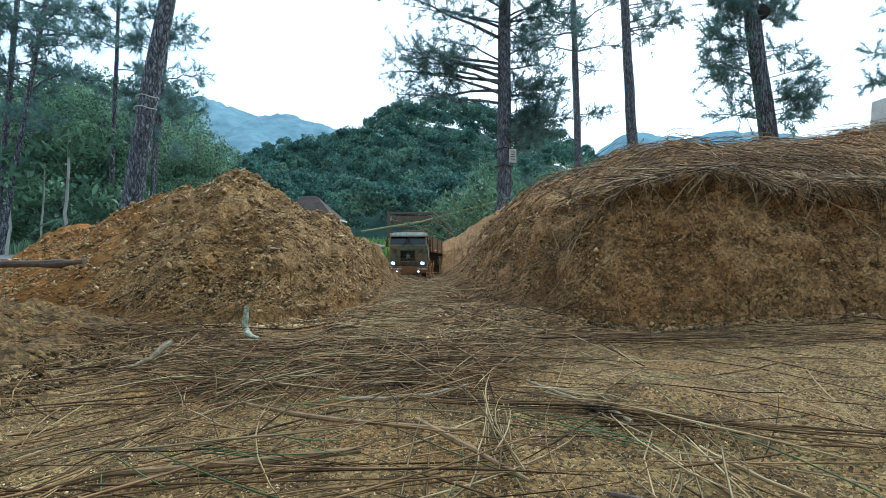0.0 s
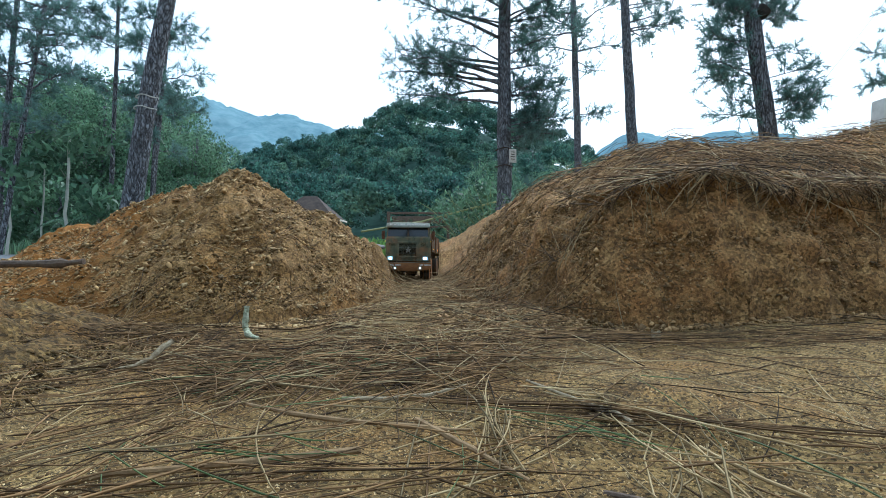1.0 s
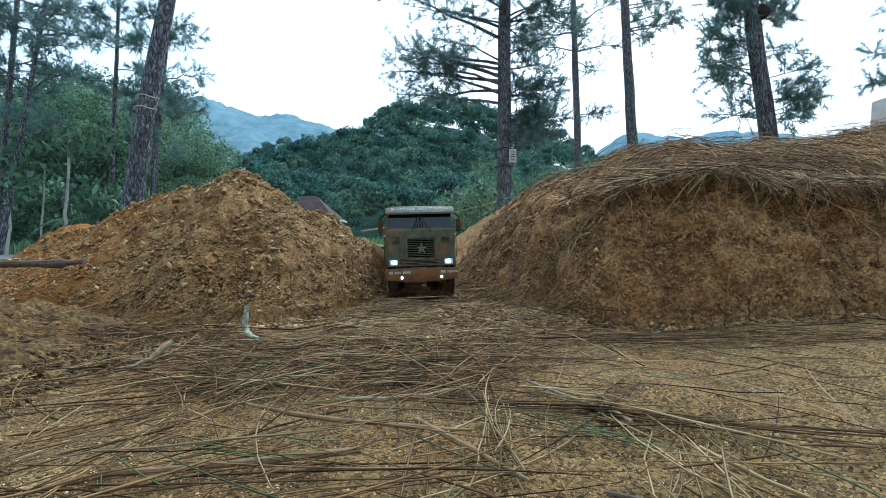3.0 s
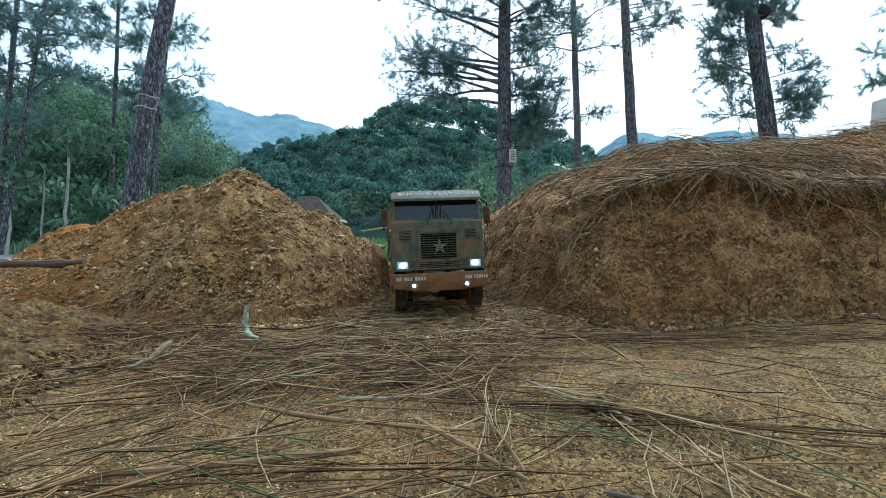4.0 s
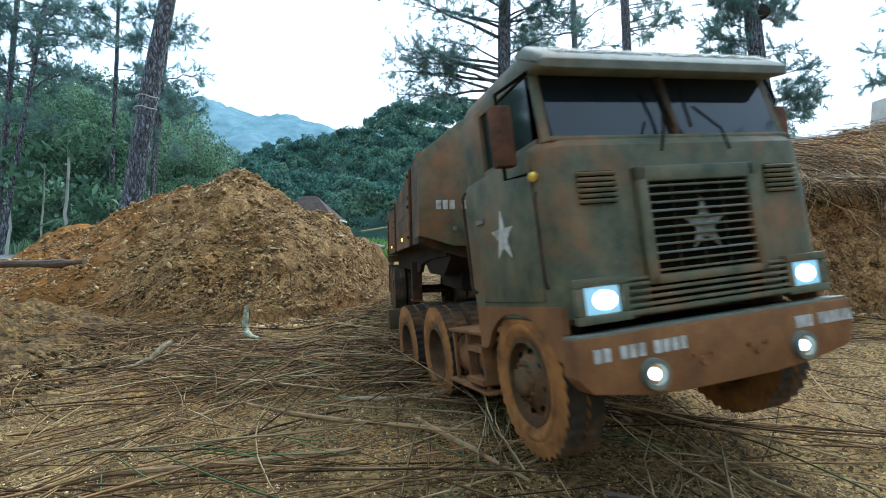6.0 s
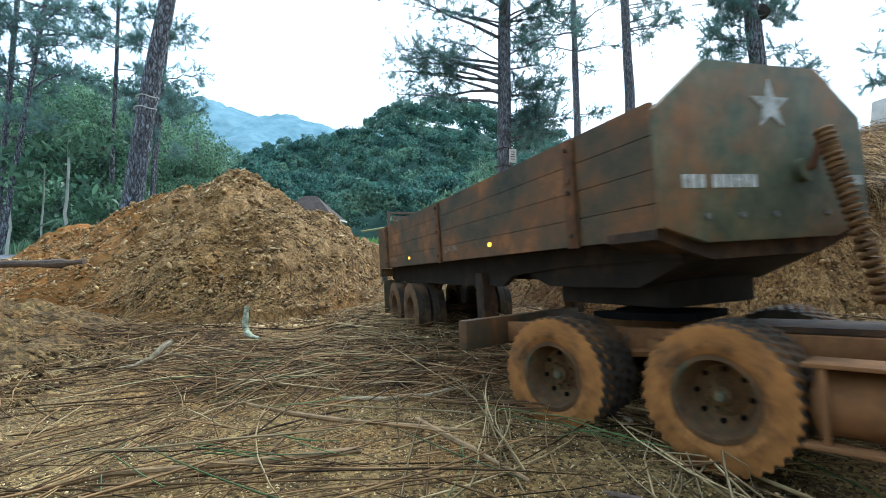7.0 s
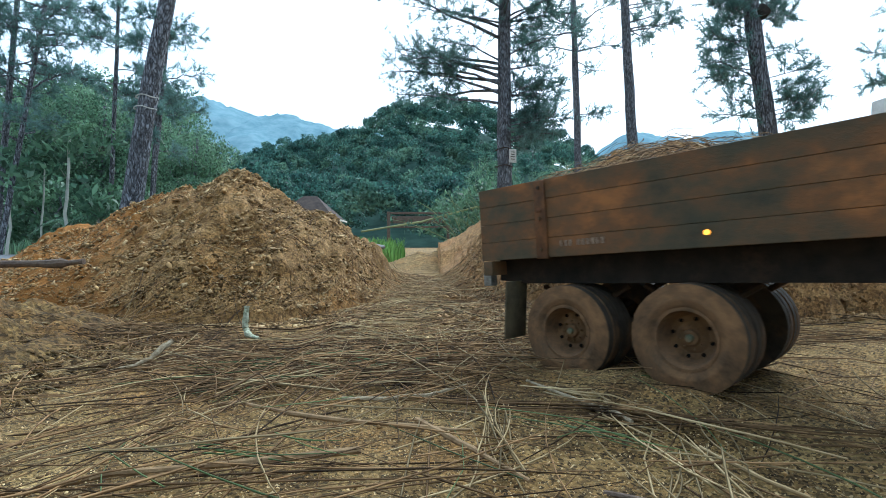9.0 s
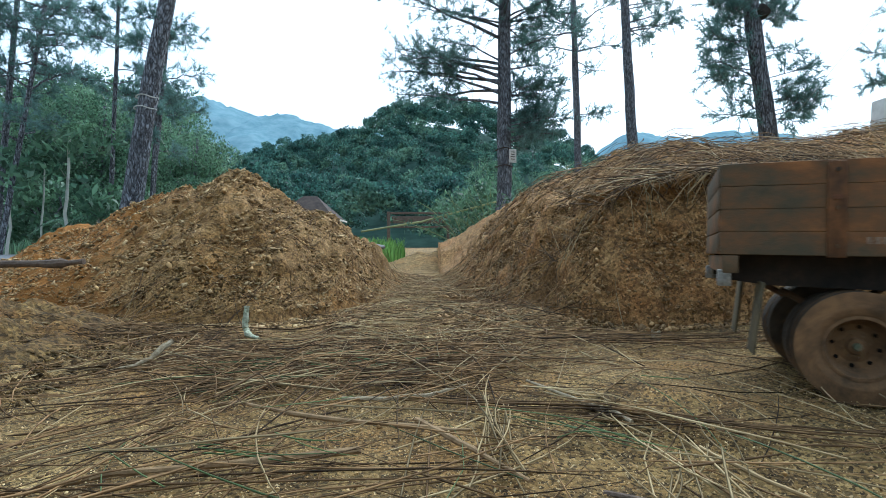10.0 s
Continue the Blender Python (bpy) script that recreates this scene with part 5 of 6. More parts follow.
for i in range(46):
    a = rng_g.uniform(0, math.tau)
    reach, tall = rng_g.uniform(0.25, 1.15), rng_g.uniform(0.35, 0.85)
    line = [(math.cos(a) * reach * s + (0.25 if i % 3 else -0.1), math.sin(a) * reach * s * 0.6, tall * (1.6 * s - 0.6 * s * s)) for s in (0, 0.25, 0.5, 0.75, 1.0)]
    part("stem", add_tube(bmesh.new(), line, [0.008, 0.007, 0.006, 0.005, 0.003], 4), STEM, shrub)
    tips += line[1:]
tp = np.repeat(np.array(tips), 7, 0)
v, f = leaf_quads(tp + rng_g.normal(size=tp.shape) * 0.05, 0.045, rng_g, 0.4, 0.25)
ob = new("foliage", quick_mesh("foliage", v, f, LEAF))
ob.parent = shrub

road = sheet("road", np.arange(-16, -1.95, 0.3), np.arange(2.0, 8.0, 0.3) * AHEAD, lambda x, y: ground_z(x, y) + 0.02, surface("grey_asphalt", [(0.3, (0.09, 0.095, 0.10)), (0.6, (0.15, 0.155, 0.16))], 20, 0.8, bump=0.3))
tagged(road, "strip of grey asphalt road at the edge of the wood", "road", kind="structure")

# On the trunks and the bank.
sign = tagged(new("tree_sign"), "small white notice board nailed to the pine trunk", "sign")
sign.location = (1.335, 7.5 * AHEAD - 0.2, 1.90)
sign.rotation_euler = (0, 0, radians(18))
board = part("board", boxes(((0, 0, 0), (0.15, 0.012, 0.26)), bevel=0.003), WHITE_PAINT, sign)
for k, w in enumerate((0.09, 0.07, 0.10, 0.08)):
    part("writing_bar", boxes(((0, -0.0075, 0.07 - k * 0.045), (w, 0.002, 0.014))), CHASSIS, board)
for (x, y), z, r in (((1.19, 7.5), 2.05, 0.172), ((1.19, 7.5), 1.72, 0.172), ((-4.235, 5.5), 2.28, 0.142), ((-4.265, 5.5), 2.12, 0.143)):
    ring = [(x + r * math.cos(a), y * AHEAD + r * math.sin(a), z + 0.012 * math.sin(a * 3)) for a in np.linspace(0, math.tau, 25)]
    band = part("wire_band", add_tube(bmesh.new(), ring, 0.009, 5), CHASSIS if x > 0 else PALE_BARK, None)
    tagged(band, "wire band tied round the pine trunk", "wire", "wire bands")
burl = bmesh.new()
bmesh.ops.create_icosphere(burl, subdivisions=3, radius=0.11, matrix=Matrix.Translation((4.93, 5.95 * AHEAD, 3.78)))
for vtx in burl.verts:
    vtx.co += vtx.normal * 0.04 * noise.noise(vtx.co * 9)
tagged(part("tree_burl", burl, UNDER, None), "dark round nest or burl on the pine trunk", "burl")
cable = part("cable", add_tube(bmesh.new(), [(4.95, 7.16, 2.0), (5.5, 7.03, 2.75), (6.2, 6.9, 3.75), (7.2, 6.77, 5.4)], 0.0035, 5), STEEL, None)
tagged(cable, "thin slack guy wire rising from the bank", "cable")
post = part("concrete_post", add_box(bmesh.new(), (1.875, 1.60 * AHEAD, 0.655), (0.115, 0.10, 0.17), 0.008, Matrix.Rotation(radians(4), 4, "Y")), surface("pale_concrete", [(0.3, (0.36, 0.34, 0.31)), (0.6, (0.56, 0.54, 0.50))], 14, 0.9, bump=0.5, fine=120), None)
tagged(post, "chipped pale concrete block standing on the bank", "concrete post")


# ---- litter on the ground ----
RL = np.random.default_rng(77)


def surface_z(x, y):
    return land_z(x, y)


def needle_mesh(name, x, y, az, length, width, lift, tilt, material, label, bend=0.25, follow=True):
    """Thin three-sided needles that lie over the ground."""
    n = len(x)
    steps = np.linspace(-0.5, 0.5, 6)
    curve = RL.normal(size=n) * bend
    pts = []
    for s in steps:
        a = az + curve * s * 2
        px = x + np.cos(a) * length * s
        py = y + np.sin(a) * length * s
        pts.append(np.stack([px, py], 1))
    p = np.stack(pts, 1)
    z = surface_z(p[..., 0], p[..., 1])
    if not follow:
        z = z.mean(1, keepdims=True) * 0.4 + z * 0.6
    # A stiff needle rests on the high spots beneath it.
    chord = z[:, :1] * (1 - np.linspace(0, 1, 6)) + z[:, -1:] * np.linspace(0, 1, 6)
    z = np.maximum(z, chord * 0.75 + z * 0.25)
    z = z + lift[:, None] + tilt[:, None] * steps[None] * length[:, None] + width[:, None] * 0.5
    z = np.maximum(z, surface_z(p[..., 0], p[..., 1]) + width[:, None] * 0.4)
    c = np.concatenate([p, z[..., None]], -1)
    side = np.stack([-np.sin(az), np.cos(az), np.zeros(n)], 1)
    taper = np.array([0.8, 1.0, 1.0, 0.95, 0.75, 0.3])
    verts = []
    for ang in (math.pi / 2, math.pi * 7 / 6, math.pi * 11 / 6):
        off = side[:, None] * math.cos(ang) + np.array([0, 0, 1.0]) * math.sin(ang)
        verts.append(c + off * (width[:, None, None] * 0.5) * taper[None, :, None])
    v = np.stack(verts, 2).reshape(-1, 3)
    base = (np.arange(n)[:, None, None] * 18 + np.arange(5)[None, :, None] * 3)
    quad = np.stack([np.stack([base[..., 0] + k, base[..., 0] + (k + 1) % 3, base[..., 0] + 3 + (k + 1) % 3, base[..., 0] + 3 + k], -1) for k in range(3)], 2).reshape(-1, 4)
    ob = new(name, quick_mesh(name, v, quad, material))
    return tagged(ob, label, "pine needles", kind="stuff")


def band(count, ax, ay, bx, by, spread, bearing, swing, l0=0.10, l1=0.22, lift=0.006):
    """Needles strewn along a line in plan."""
    u = RL.random(count)
    x = ax + (bx - ax) * u + RL.normal(size=count) * spread
    y = ay + (by - ay) * u + RL.normal(size=count) * spread * 0.8
    az = radians(bearing) + RL.normal(size=count) * radians(swing)
    return np.stack([x, y, az, RL.uniform(l0, l1, count), np.abs(RL.normal(size=count)) * lift], 1)


def patch(count, x0, x1, y0, y1, l0=0.08, l1=0.2, lift=0.004, bearing=0, swing=180):
    x, y = RL.uniform(x0, x1, count), RL.uniform(y0, y1, count)
    az = radians(bearing) + RL.uniform(-1, 1, count) * radians(swing)
    return np.stack([x, y, az, RL.uniform(l0, l1, count), np.abs(RL.normal(size=count)) * lift], 1)


def strew(name, rows, material, label, w0=0.0007, w1=0.0016, bend=0.22, follow=True, steepest=0.75):
    rows = np.concatenate(rows)
    rows[:, 1] *= AHEAD
    along, ahead = np.cos(rows[:, 2]), np.sin(rows[:, 2]) * AHEAD
    rows[:, 2], rows[:, 3] = np.arctan2(ahead, along), rows[:, 3] * np.hypot(along, ahead)
    # None hang in a sheet over a steep face.
    ends = [land_z(rows[:, 0] + np.cos(rows[:, 2]) * rows[:, 3] * s, rows[:, 1] + np.sin(rows[:, 2]) * rows[:, 3] * s) for s in (-0.5, -0.2, 0.2, 0.5)]
    fall = np.max(ends, 0) - np.min(ends, 0)
    rows = rows[(fall < steepest * rows[:, 3])]
    n = len(rows)
    return needle_mesh(name, rows[:, 0], rows[:, 1], rows[:, 2], rows[:, 3], RL.uniform(w0, w1, n), rows[:, 4], RL.normal(size=n) * 0.03, material, label, bend, follow)


dense_rows = [
    band(430, -0.36, 0.56, 0.10, 0.50, 0.05, -4, 45, lift=0.007),
    band(190, -0.30, 0.44, 0.06, 0.42, 0.035, 0, 50, lift=0.006),
    band(95, 0.06, 0.62, 0.62, 0.52, 0.026, -6, 18, lift=0.006),
    band(34, 0.02, 0.335, 0.34, 0.255, 0.009, -12, 9, 0.10, 0.2, 0.004),
    band(190, -0.62, 0.70, -0.22, 0.62, 0.05, -8, 45),
    band(28, -0.30, 0.24, 0.02, 0.27, 0.05, 10, 30),
    band(14, -0.28, 0.20, -0.02, 0.235, 0.02, 12, 8, 0.15, 0.26),
    patch(120, -0.45, 0.45, 0.16, 0.5),
    patch(1100, -0.24, 0.22, 0.6, 2.0, 0.06, 0.18, 0.008),
    patch(250, -0.95, -0.25, 0.25, 0.85, 0.10, 0.24),
    patch(40, 0.15, 0.75, 0.5, 0.70, 0.08, 0.2, 0.006, 0, 60),
]
strew("needle_litter", dense_rows, NEEDLE, "matted brown pine needles lying over the ground", 0.0008, 0.0019, 0.07)
strew("needle_litter", [band(120, -0.40, 0.54, 0.12, 0.48, 0.06, 5, 70, lift=0.008), patch(45, -0.95, -0.4, 0.3, 0.8), patch(50, -0.4, 0.4, 0.17, 0.5, lift=0.006), patch(520, -0.22, 0.2, 0.6, 1.9, 0.06, 0.16, 0.010), band(14, 0.034, 0.25, 0.042, 0.31, 0.006, 86, 7, 0.07, 0.12, 0.010), band(9, 0.14, 0.22, 0.180, 0.250, 0.010, 65, 25, 0.05, 0.09, 0.006), band(8, 0.10, 0.35, 0.16, 0.27, 0.008, -50, 20, 0.05, 0.09, 0.004)], NEEDLE_PALE, "bleached straw-coloured pine needles", 0.0009, 0.0019, 0.10)
strew("needle_litter", [band(30, -0.24, 0.46, -0.08, 0.47, 0.04, 0, 30), band(7, 0.05, 0.30, 0.13, 0.265, 0.006, -20, 8, 0.06, 0.1), band(6, -0.16, 0.26, -0.08, 0.25, 0.008, -15, 12, 0.05, 0.09), patch(10, -0.3, 0.25, 0.18, 0.4)], NEEDLE_GREEN, "fresh green pine needles", 0.0008, 0.0014)
bank_rows = [patch(2300, 0.12, 1.9, 0.76, 1.7, 0.06, 0.18, 0.016), patch(700, 0.22, 1.3, 0.72, 0.95, 0.08, 0.2, 0.012, 0, 50), patch(130, 0.03, 0.35, 0.85, 1.6, 0.05, 0.12, 0.004)]
strew("bank_litter", bank_rows, NEEDLE, "brown pine needles covering the top of the bank", 0.0012, 0.0026, 0.16)
strew("bank_litter", [patch(330, 0.15, 1.8, 0.76, 1.6, 0.05, 0.15, 0.018), patch(40, 0.25, 1.1, 0.66, 0.76, 0.05, 0.12, 0.006, 90, 30)], NEEDLE_PALE, "bleached pine needles on the bank", 0.0010, 0.0022)


def strands(name, lines, width, material, label):
    """Thin three-sided stalks along lines of four points each."""
    n, k = lines.shape[:2]
    step = np.gradient(lines, axis=1)
    side = unit(np.cross(step, np.array([0.3, 0.2, 1.0])))
    up = unit(np.cross(side, step))
    ring = [lines + (side * math.cos(a) + up * math.sin(a)) * width[:, None, None] * 0.5 for a in (math.pi / 2, math.pi * 7 / 6, math.pi * 11 / 6)]
    v = np.stack(ring, 2).reshape(-1, 3)
    base = np.arange(n)[:, None] * k * 3 + np.arange(k - 1)[None] * 3
    quad = np.stack([np.stack([base + c, base + (c + 1) % 3, base + 3 + (c + 1) % 3, base + 3 + c], -1) for c in range(3)], 2).reshape(-1, 4)
    return tagged(new(name, quick_mesh(name, v, quad, material)), label, "pine needles", kind="stuff")


def lip_fringe(count, x0, x1, drop0, drop1):
    """Litter that lies on the edge of the bank and hangs over its face."""
    fx, fy = np.array(BANK_FOOT).T
    x = RL.uniform(x0, x1, count)
    edge = np.interp(x, fx, fy) + np.interp(x, [0.0, 0.15, 0.3, 0.8, 1.2], [0.17, 0.14, 0.075, 0.085, 0.14])
    back = RL.uniform(0.02, 0.07, count)
    drift, drop = RL.normal(size=count) * 0.05, RL.uniform(drop0, drop1, count)
    top = bank_z(x, (edge + back) * AHEAD) + 0.006
    rim = bank_z(x, (edge + 0.012) * AHEAD) + 0.004 + RL.uniform(0, 0.012, count)
    out = 0.040 + RL.uniform(0, 0.020, count)
    rows = [(x - drift, (edge + back) * AHEAD, top), (x, edge * AHEAD - out * 0.4, rim), (x + drift * 0.5, edge * AHEAD - out, rim - drop * 0.35), (x + drift, edge * AHEAD - out - 0.004, rim - drop)]
    return np.stack([np.stack(r, 1) for r in rows], 1)


strands("lip_litter", lip_fringe(620, 0.24, 1.25, 0.005, 0.05), RL.uniform(0.0010, 0.0024, 620), NEEDLE, "brown needles hanging over the lip of the bank")
strands("lip_litter", lip_fringe(150, 0.26, 1.2, 0.01, 0.09), RL.uniform(0.0010, 0.0022, 150), NEEDLE_PALE, "bleached needles hanging over the lip of the bank")
strew("mound_litter", [patch(420, -1.5, -0.22, 0.80, 1.35, 0.04, 0.13, 0.004), patch(160, -0.5, -0.22, 0.85, 1.3, 0.05, 0.12, 0.006, 60, 40)], NEEDLE, "loose brown needles on the soil heap", 0.0008, 0.0018)
strew("mound_litter", [patch(150, -1.4, -0.22, 0.8, 1.3, 0.03, 0.10, 0.004)], NEEDLE_PALE, "loose bleached needles on the soil heap", 0.0008, 0.0018)


def crumbs(name, x, y, size, material, label, flat=0.7, long=1.0, plain=False):
    """Small angular lumps half sunk in the ground."""
    n, y = len(x), y * AHEAD
    z = surface_z(x, y) + size * 0.15
    shape = np.array([(1, 0, 0), (-1, 0, 0), (0, 1, 0), (0, -1, 0), (0, 0, 1)] + [(0, 0, -1)] * (not plain), float)
    corners = len(shape)
    v = shape[None] * RL.uniform(0.6, 1.2, (n, corners, 1)) + RL.normal(size=(n, corners, 3)) * 0.18
    v *= np.stack([np.full(n, long), np.ones(n), np.full(n, flat)], 1)[:, None]
    a = RL.uniform(0, math.tau, n)
    ca, sa = np.cos(a)[:, None], np.sin(a)[:, None]
    vx, vy = v[..., 0] * ca - v[..., 1] * sa, v[..., 0] * sa + v[..., 1] * ca
    tip = RL.normal(size=(n, 2)) * 0.4
    vz = v[..., 2] + vx * tip[:, :1] + vy * tip[:, 1:]
    w = np.stack([vx, vy, vz], -1) * size[:, None, None] * 0.5 + np.stack([x, y, z], 1)[:, None]
    tri = np.array([(0, 2, 4), (2, 1, 4), (1, 3, 4), (3, 0, 4), (2, 0, 5), (1, 2, 5), (3, 1, 5), (0, 3, 5)][: 4 if plain else 8])
    f = (np.arange(n)[:, None, None] * corners + tri[None]).reshape(-1, 3)
    ob = new(name, quick_mesh(name, w.reshape(-1, 3), f, material))
    return tagged(ob, label, "soil crumbs", kind="stuff")


def sizes(n, small, mean):
    return small + RL.exponential(mean, n).clip(0, mean * 5)


def near_first(n, x0, x1, y0, y1, power=1.7):
    y = y0 + (y1 - y0) * RL.random(n) ** power
    return RL.uniform(x0, x1, n) * (0.35 + 0.65 * y / y1), y


gx, gy = near_first(60000, -0.95, 1.0, 0.13, 0.72)
crumbs("grit", gx, gy, sizes(len(gx), 0.0006, 0.00045), GRIT, "coarse pale sand grains and grit", 0.8, 1.0, True)
gx, gy = RL.uniform(-0.3, 0.3, 4500), RL.uniform(0.6, 2.0, 4500)
crumbs("grit", gx, gy, sizes(len(gx), 0.0015, 0.002), GRIT, "coarse grit along the track")
gx, gy = near_first(5200, -0.9, 0.9, 0.15, 0.75, 1.3)
crumbs("soil_crumbs", gx, gy, sizes(len(gx), 0.0012, 0.0009), CLOD, "small brown soil crumbs")
mx, my = RL.uniform(-1.75, -0.2, 22000), RL.uniform(0.78, 1.40, 22000)
crumbs("mound_crumbs", mx, my, sizes(len(mx), 0.003, 0.0036), CLOD, "loose soil lumps on the heap")
CHIP = surface("wood_chips", [(0.3, (0.28, 0.18, 0.082)), (0.6, (0.46, 0.33, 0.165))], 40, 0.9, bump=0.2, per_island=0.45)
mx, my = RL.uniform(-1.7, -0.2, 10000), RL.uniform(0.78, 1.4, 10000)
crumbs("wood_chips", mx, my, sizes(len(mx), 0.003, 0.003), CHIP, "pale wood chips mixed into the heap", 0.35, 1.9)
bx, by = RL.uniform(0.02, 1.6, 18000), RL.uniform(0.64, 1.3, 18000)
crumbs("bank_crumbs", bx, by, sizes(len(bx), 0.002, 0.0035), BANK_CRUMB, "soil lumps and stones in the bank")
k = RL.integers(2, 9, 16000)
u = RL.random(16000)
fx, fy = np.array(BANK_FOOT).T
fx, fy = fx[k] + (fx[k + 1] - fx[k]) * u, fy[k] + (fy[k + 1] - fy[k]) * u
inward = RL.uniform(-0.02, 0.12, 16000)
slope_x, slope_y = np.array(BANK_FOOT)[k + 1].T - np.array(BANK_FOOT)[k].T
run = np.hypot(slope_x, slope_y)
crumbs("face_crumbs", fx - slope_y / run * inward, fy + slope_x / run * inward, sizes(16000, 0.002, 0.0022), BANK_CRUMB, "gritty stones and crumbs in the cut face")
bx, by = RL.uniform(-0.02, 0.36, 9000), RL.uniform(0.72, 1.9, 9000)
crumbs("bank_chips", bx, by, sizes(len(bx), 0.003, 0.0035), BANK_CRUMB, "brown chips and crumbs on the flank of the bank", 0.5, 1.5)
bx, by = RL.uniform(-1.1, -0.42, 14000), RL.uniform(0.25, 0.9, 14000)
crumbs("berm_crumbs", bx, by, sizes(len(bx), 0.002, 0.0030), BERM_SOIL, "brown soil lumps on the low rise")
kx, ky = RL.uniform(1.25, 1.95, 260), RL.uniform(1.1, 1.5, 260)
crumbs("clods", kx, ky, sizes(len(kx), 0.008, 0.009), BANK_SOIL, "large brown clods along the crest of the bank")


# ---- single twigs, chips and stones ----
def twig(name, spots, radii, material, label, category="twig", lift=0.0, sides=8, rough=0.12):
    rng = np.random.default_rng(len(label) + int(abs(spots[0][0]) * 1000))
    fine, rad = [], []
    n, spots = len(spots), [(x, y * AHEAD, z) for x, y, z in spots]
    for i in range((n - 1) * 4 + 1):
        u = i / 4
        k = min(int(u), n - 2)
        f = u - k
        p = Vector(spots[k]).lerp(Vector(spots[k + 1]), f)
        r = radii[k] * (1 - f) + radii[k + 1] * f
        p += Vector(rng.normal(size=3)) * r * rough
        fine.append((p.x, p.y, max(p.z, float(land_z(np.array(p.x), np.array(p.y))) + r * 0.6) + lift))
        rad.append(r * (1 + rng.normal() * rough))
    ob = part(name, add_tube(bmesh.new(), fine, rad, sides), material, None)
    return tagged(ob, label, category)


def laid(*xy, dz=0.0):
    return [(x, y, float(land_z(np.array(x), np.array(y * AHEAD))) + dz) for x, y in xy]


twig("twig", [(-0.352, 0.690, 0.014), (-0.353, 0.688, -0.004), (-0.352, 0.686, -0.028), (-0.342, 0.676, -0.034), (-0.328, 0.664, -0.036), (-0.314, 0.654, -0.037)], [0.0050, 0.0054, 0.0058, 0.0054, 0.0046, 0.003], LICHEN_WOOD, "bent grey-green lichened twig standing upright")
twig("twig", [*laid((-0.092, 0.352), (-0.055, 0.347), (-0.015, 0.356), (0.010, 0.372), (0.024, 0.384), dz=0.004)], [0.0022, 0.0026, 0.0024, 0.002, 0.0012], PALE_WOOD, "long pale barkless twig lying across the needles")
twig("twig", [*laid((0.084, 0.385), (0.110, 0.335), (0.138, 0.305), (0.143, 0.292), dz=0.004)], [0.0016, 0.0018, 0.002, 0.0016], PALE_WOOD, "thin pale twig among the needles")
twig("twig", [(-0.352, 0.500, -0.004), (-0.358, 0.492, -0.010), (-0.366, 0.480, -0.022), (-0.382, 0.468, -0.028), (-0.40, 0.462, -0.03)], [0.0030, 0.0046, 0.0034, 0.0022, 0.0014], PALE_WOOD, "splintered end of a broken branch")
twig("twig", [*laid((-0.30, 0.455), (-0.20, 0.405), (-0.10, 0.372), dz=0.006)], [0.0018, 0.0022, 0.0012], NEEDLE_PALE, "long straw-coloured stalk on the litter")
twig("twig", [*laid((-0.215, 0.365), (-0.10, 0.310), (0.0, 0.285), (0.02, 0.282), dz=0.003)], [0.0016, 0.0022, 0.0018, 0.001], STALK, "long brown stalk on the ground")
twig("twig", [*laid((-0.30, 0.222), (-0.17, 0.237), (-0.055, 0.258), dz=0.002)], [0.0016, 0.0022, 0.0026], STALK, "thick brown stalk lying on the sand")
twig("twig", [*laid((-0.02, 0.30), (0.02, 0.255), (0.05, 0.22), dz=0.003)], [0.0024, 0.002, 0.0012], STALK, "dark brown stick on the sand")
twig("twig", [*laid((0.09, 0.215), (0.125, 0.205), dz=0.001)], [0.0018, 0.0014], DARK_BARK, "short dark stick on the sand")
twig("twig", [*laid((0.175, 0.262), (0.192, 0.23), (0.205, 0.20), dz=0.004)], [0.0012, 0.0014, 0.001], NEEDLE_PALE, "thin bleached stalk on the sand")
twig("twig", [*laid((-0.60, 0.80), (-0.30, 0.765), (-0.20, 0.77), dz=0.004)], [0.0012, 0.0016, 0.001], NEEDLE, "long thin dark stalk at the foot of the heap")
twig("branch", [(-1.50, 0.93, 0.078), (-1.15, 0.93, 0.080), (-0.93, 0.92, 0.082), (-0.855, 0.915, 0.086)], [0.010, 0.0105, 0.0095, 0.007], DARK_BARK, "dark broken branch lying against the heap", "branch")
for i in range(18):
    x = float(RL.uniform(0.26, 1.15))
    y = (0.735 + float(RL.uniform(-0.01, 0.02))) * AHEAD
    top = 0.175 + 0.030 * x + float(RL.uniform(-0.05, 0.04))
    drop = float(RL.uniform(0.04, 0.11))
    sway = float(RL.normal() * 0.025)
    root = part("root", add_tube(bmesh.new(), [(x, y, top), (x + sway * 0.3, y - 0.035, top - drop * 0.35), (x + sway, y - 0.045, top - drop)], [0.0009, 0.0009, 0.0004], 4), NEEDLE_PALE if i % 4 == 0 else NEEDLE, None)
    tagged(root, "dry needle or root hanging from the edge of the bank", "root", "hanging roots")
stone_bm = bmesh.new()
bmesh.ops.create_icosphere(stone_bm, subdivisions=3, radius=1, matrix=Matrix.Diagonal((0.036, 0.025, 0.014, 1)))
for vtx in stone_bm.verts:
    vtx.co *= 1 + 0.18 * noise.noise(vtx.co * 60)
stone = part("stone", stone_bm, surface("grey_stone", [(0.3, (0.12, 0.11, 0.10)), (0.6, (0.22, 0.21, 0.19))], 60, 0.9, bump=0.4), None, at=(-0.262, 1.99, 0.012 + float(land_z(np.array(-0.262), np.array(1.99)))))
tagged(stone, "flat grey stone beside the track", "stone")
chip_bm = bmesh.new()
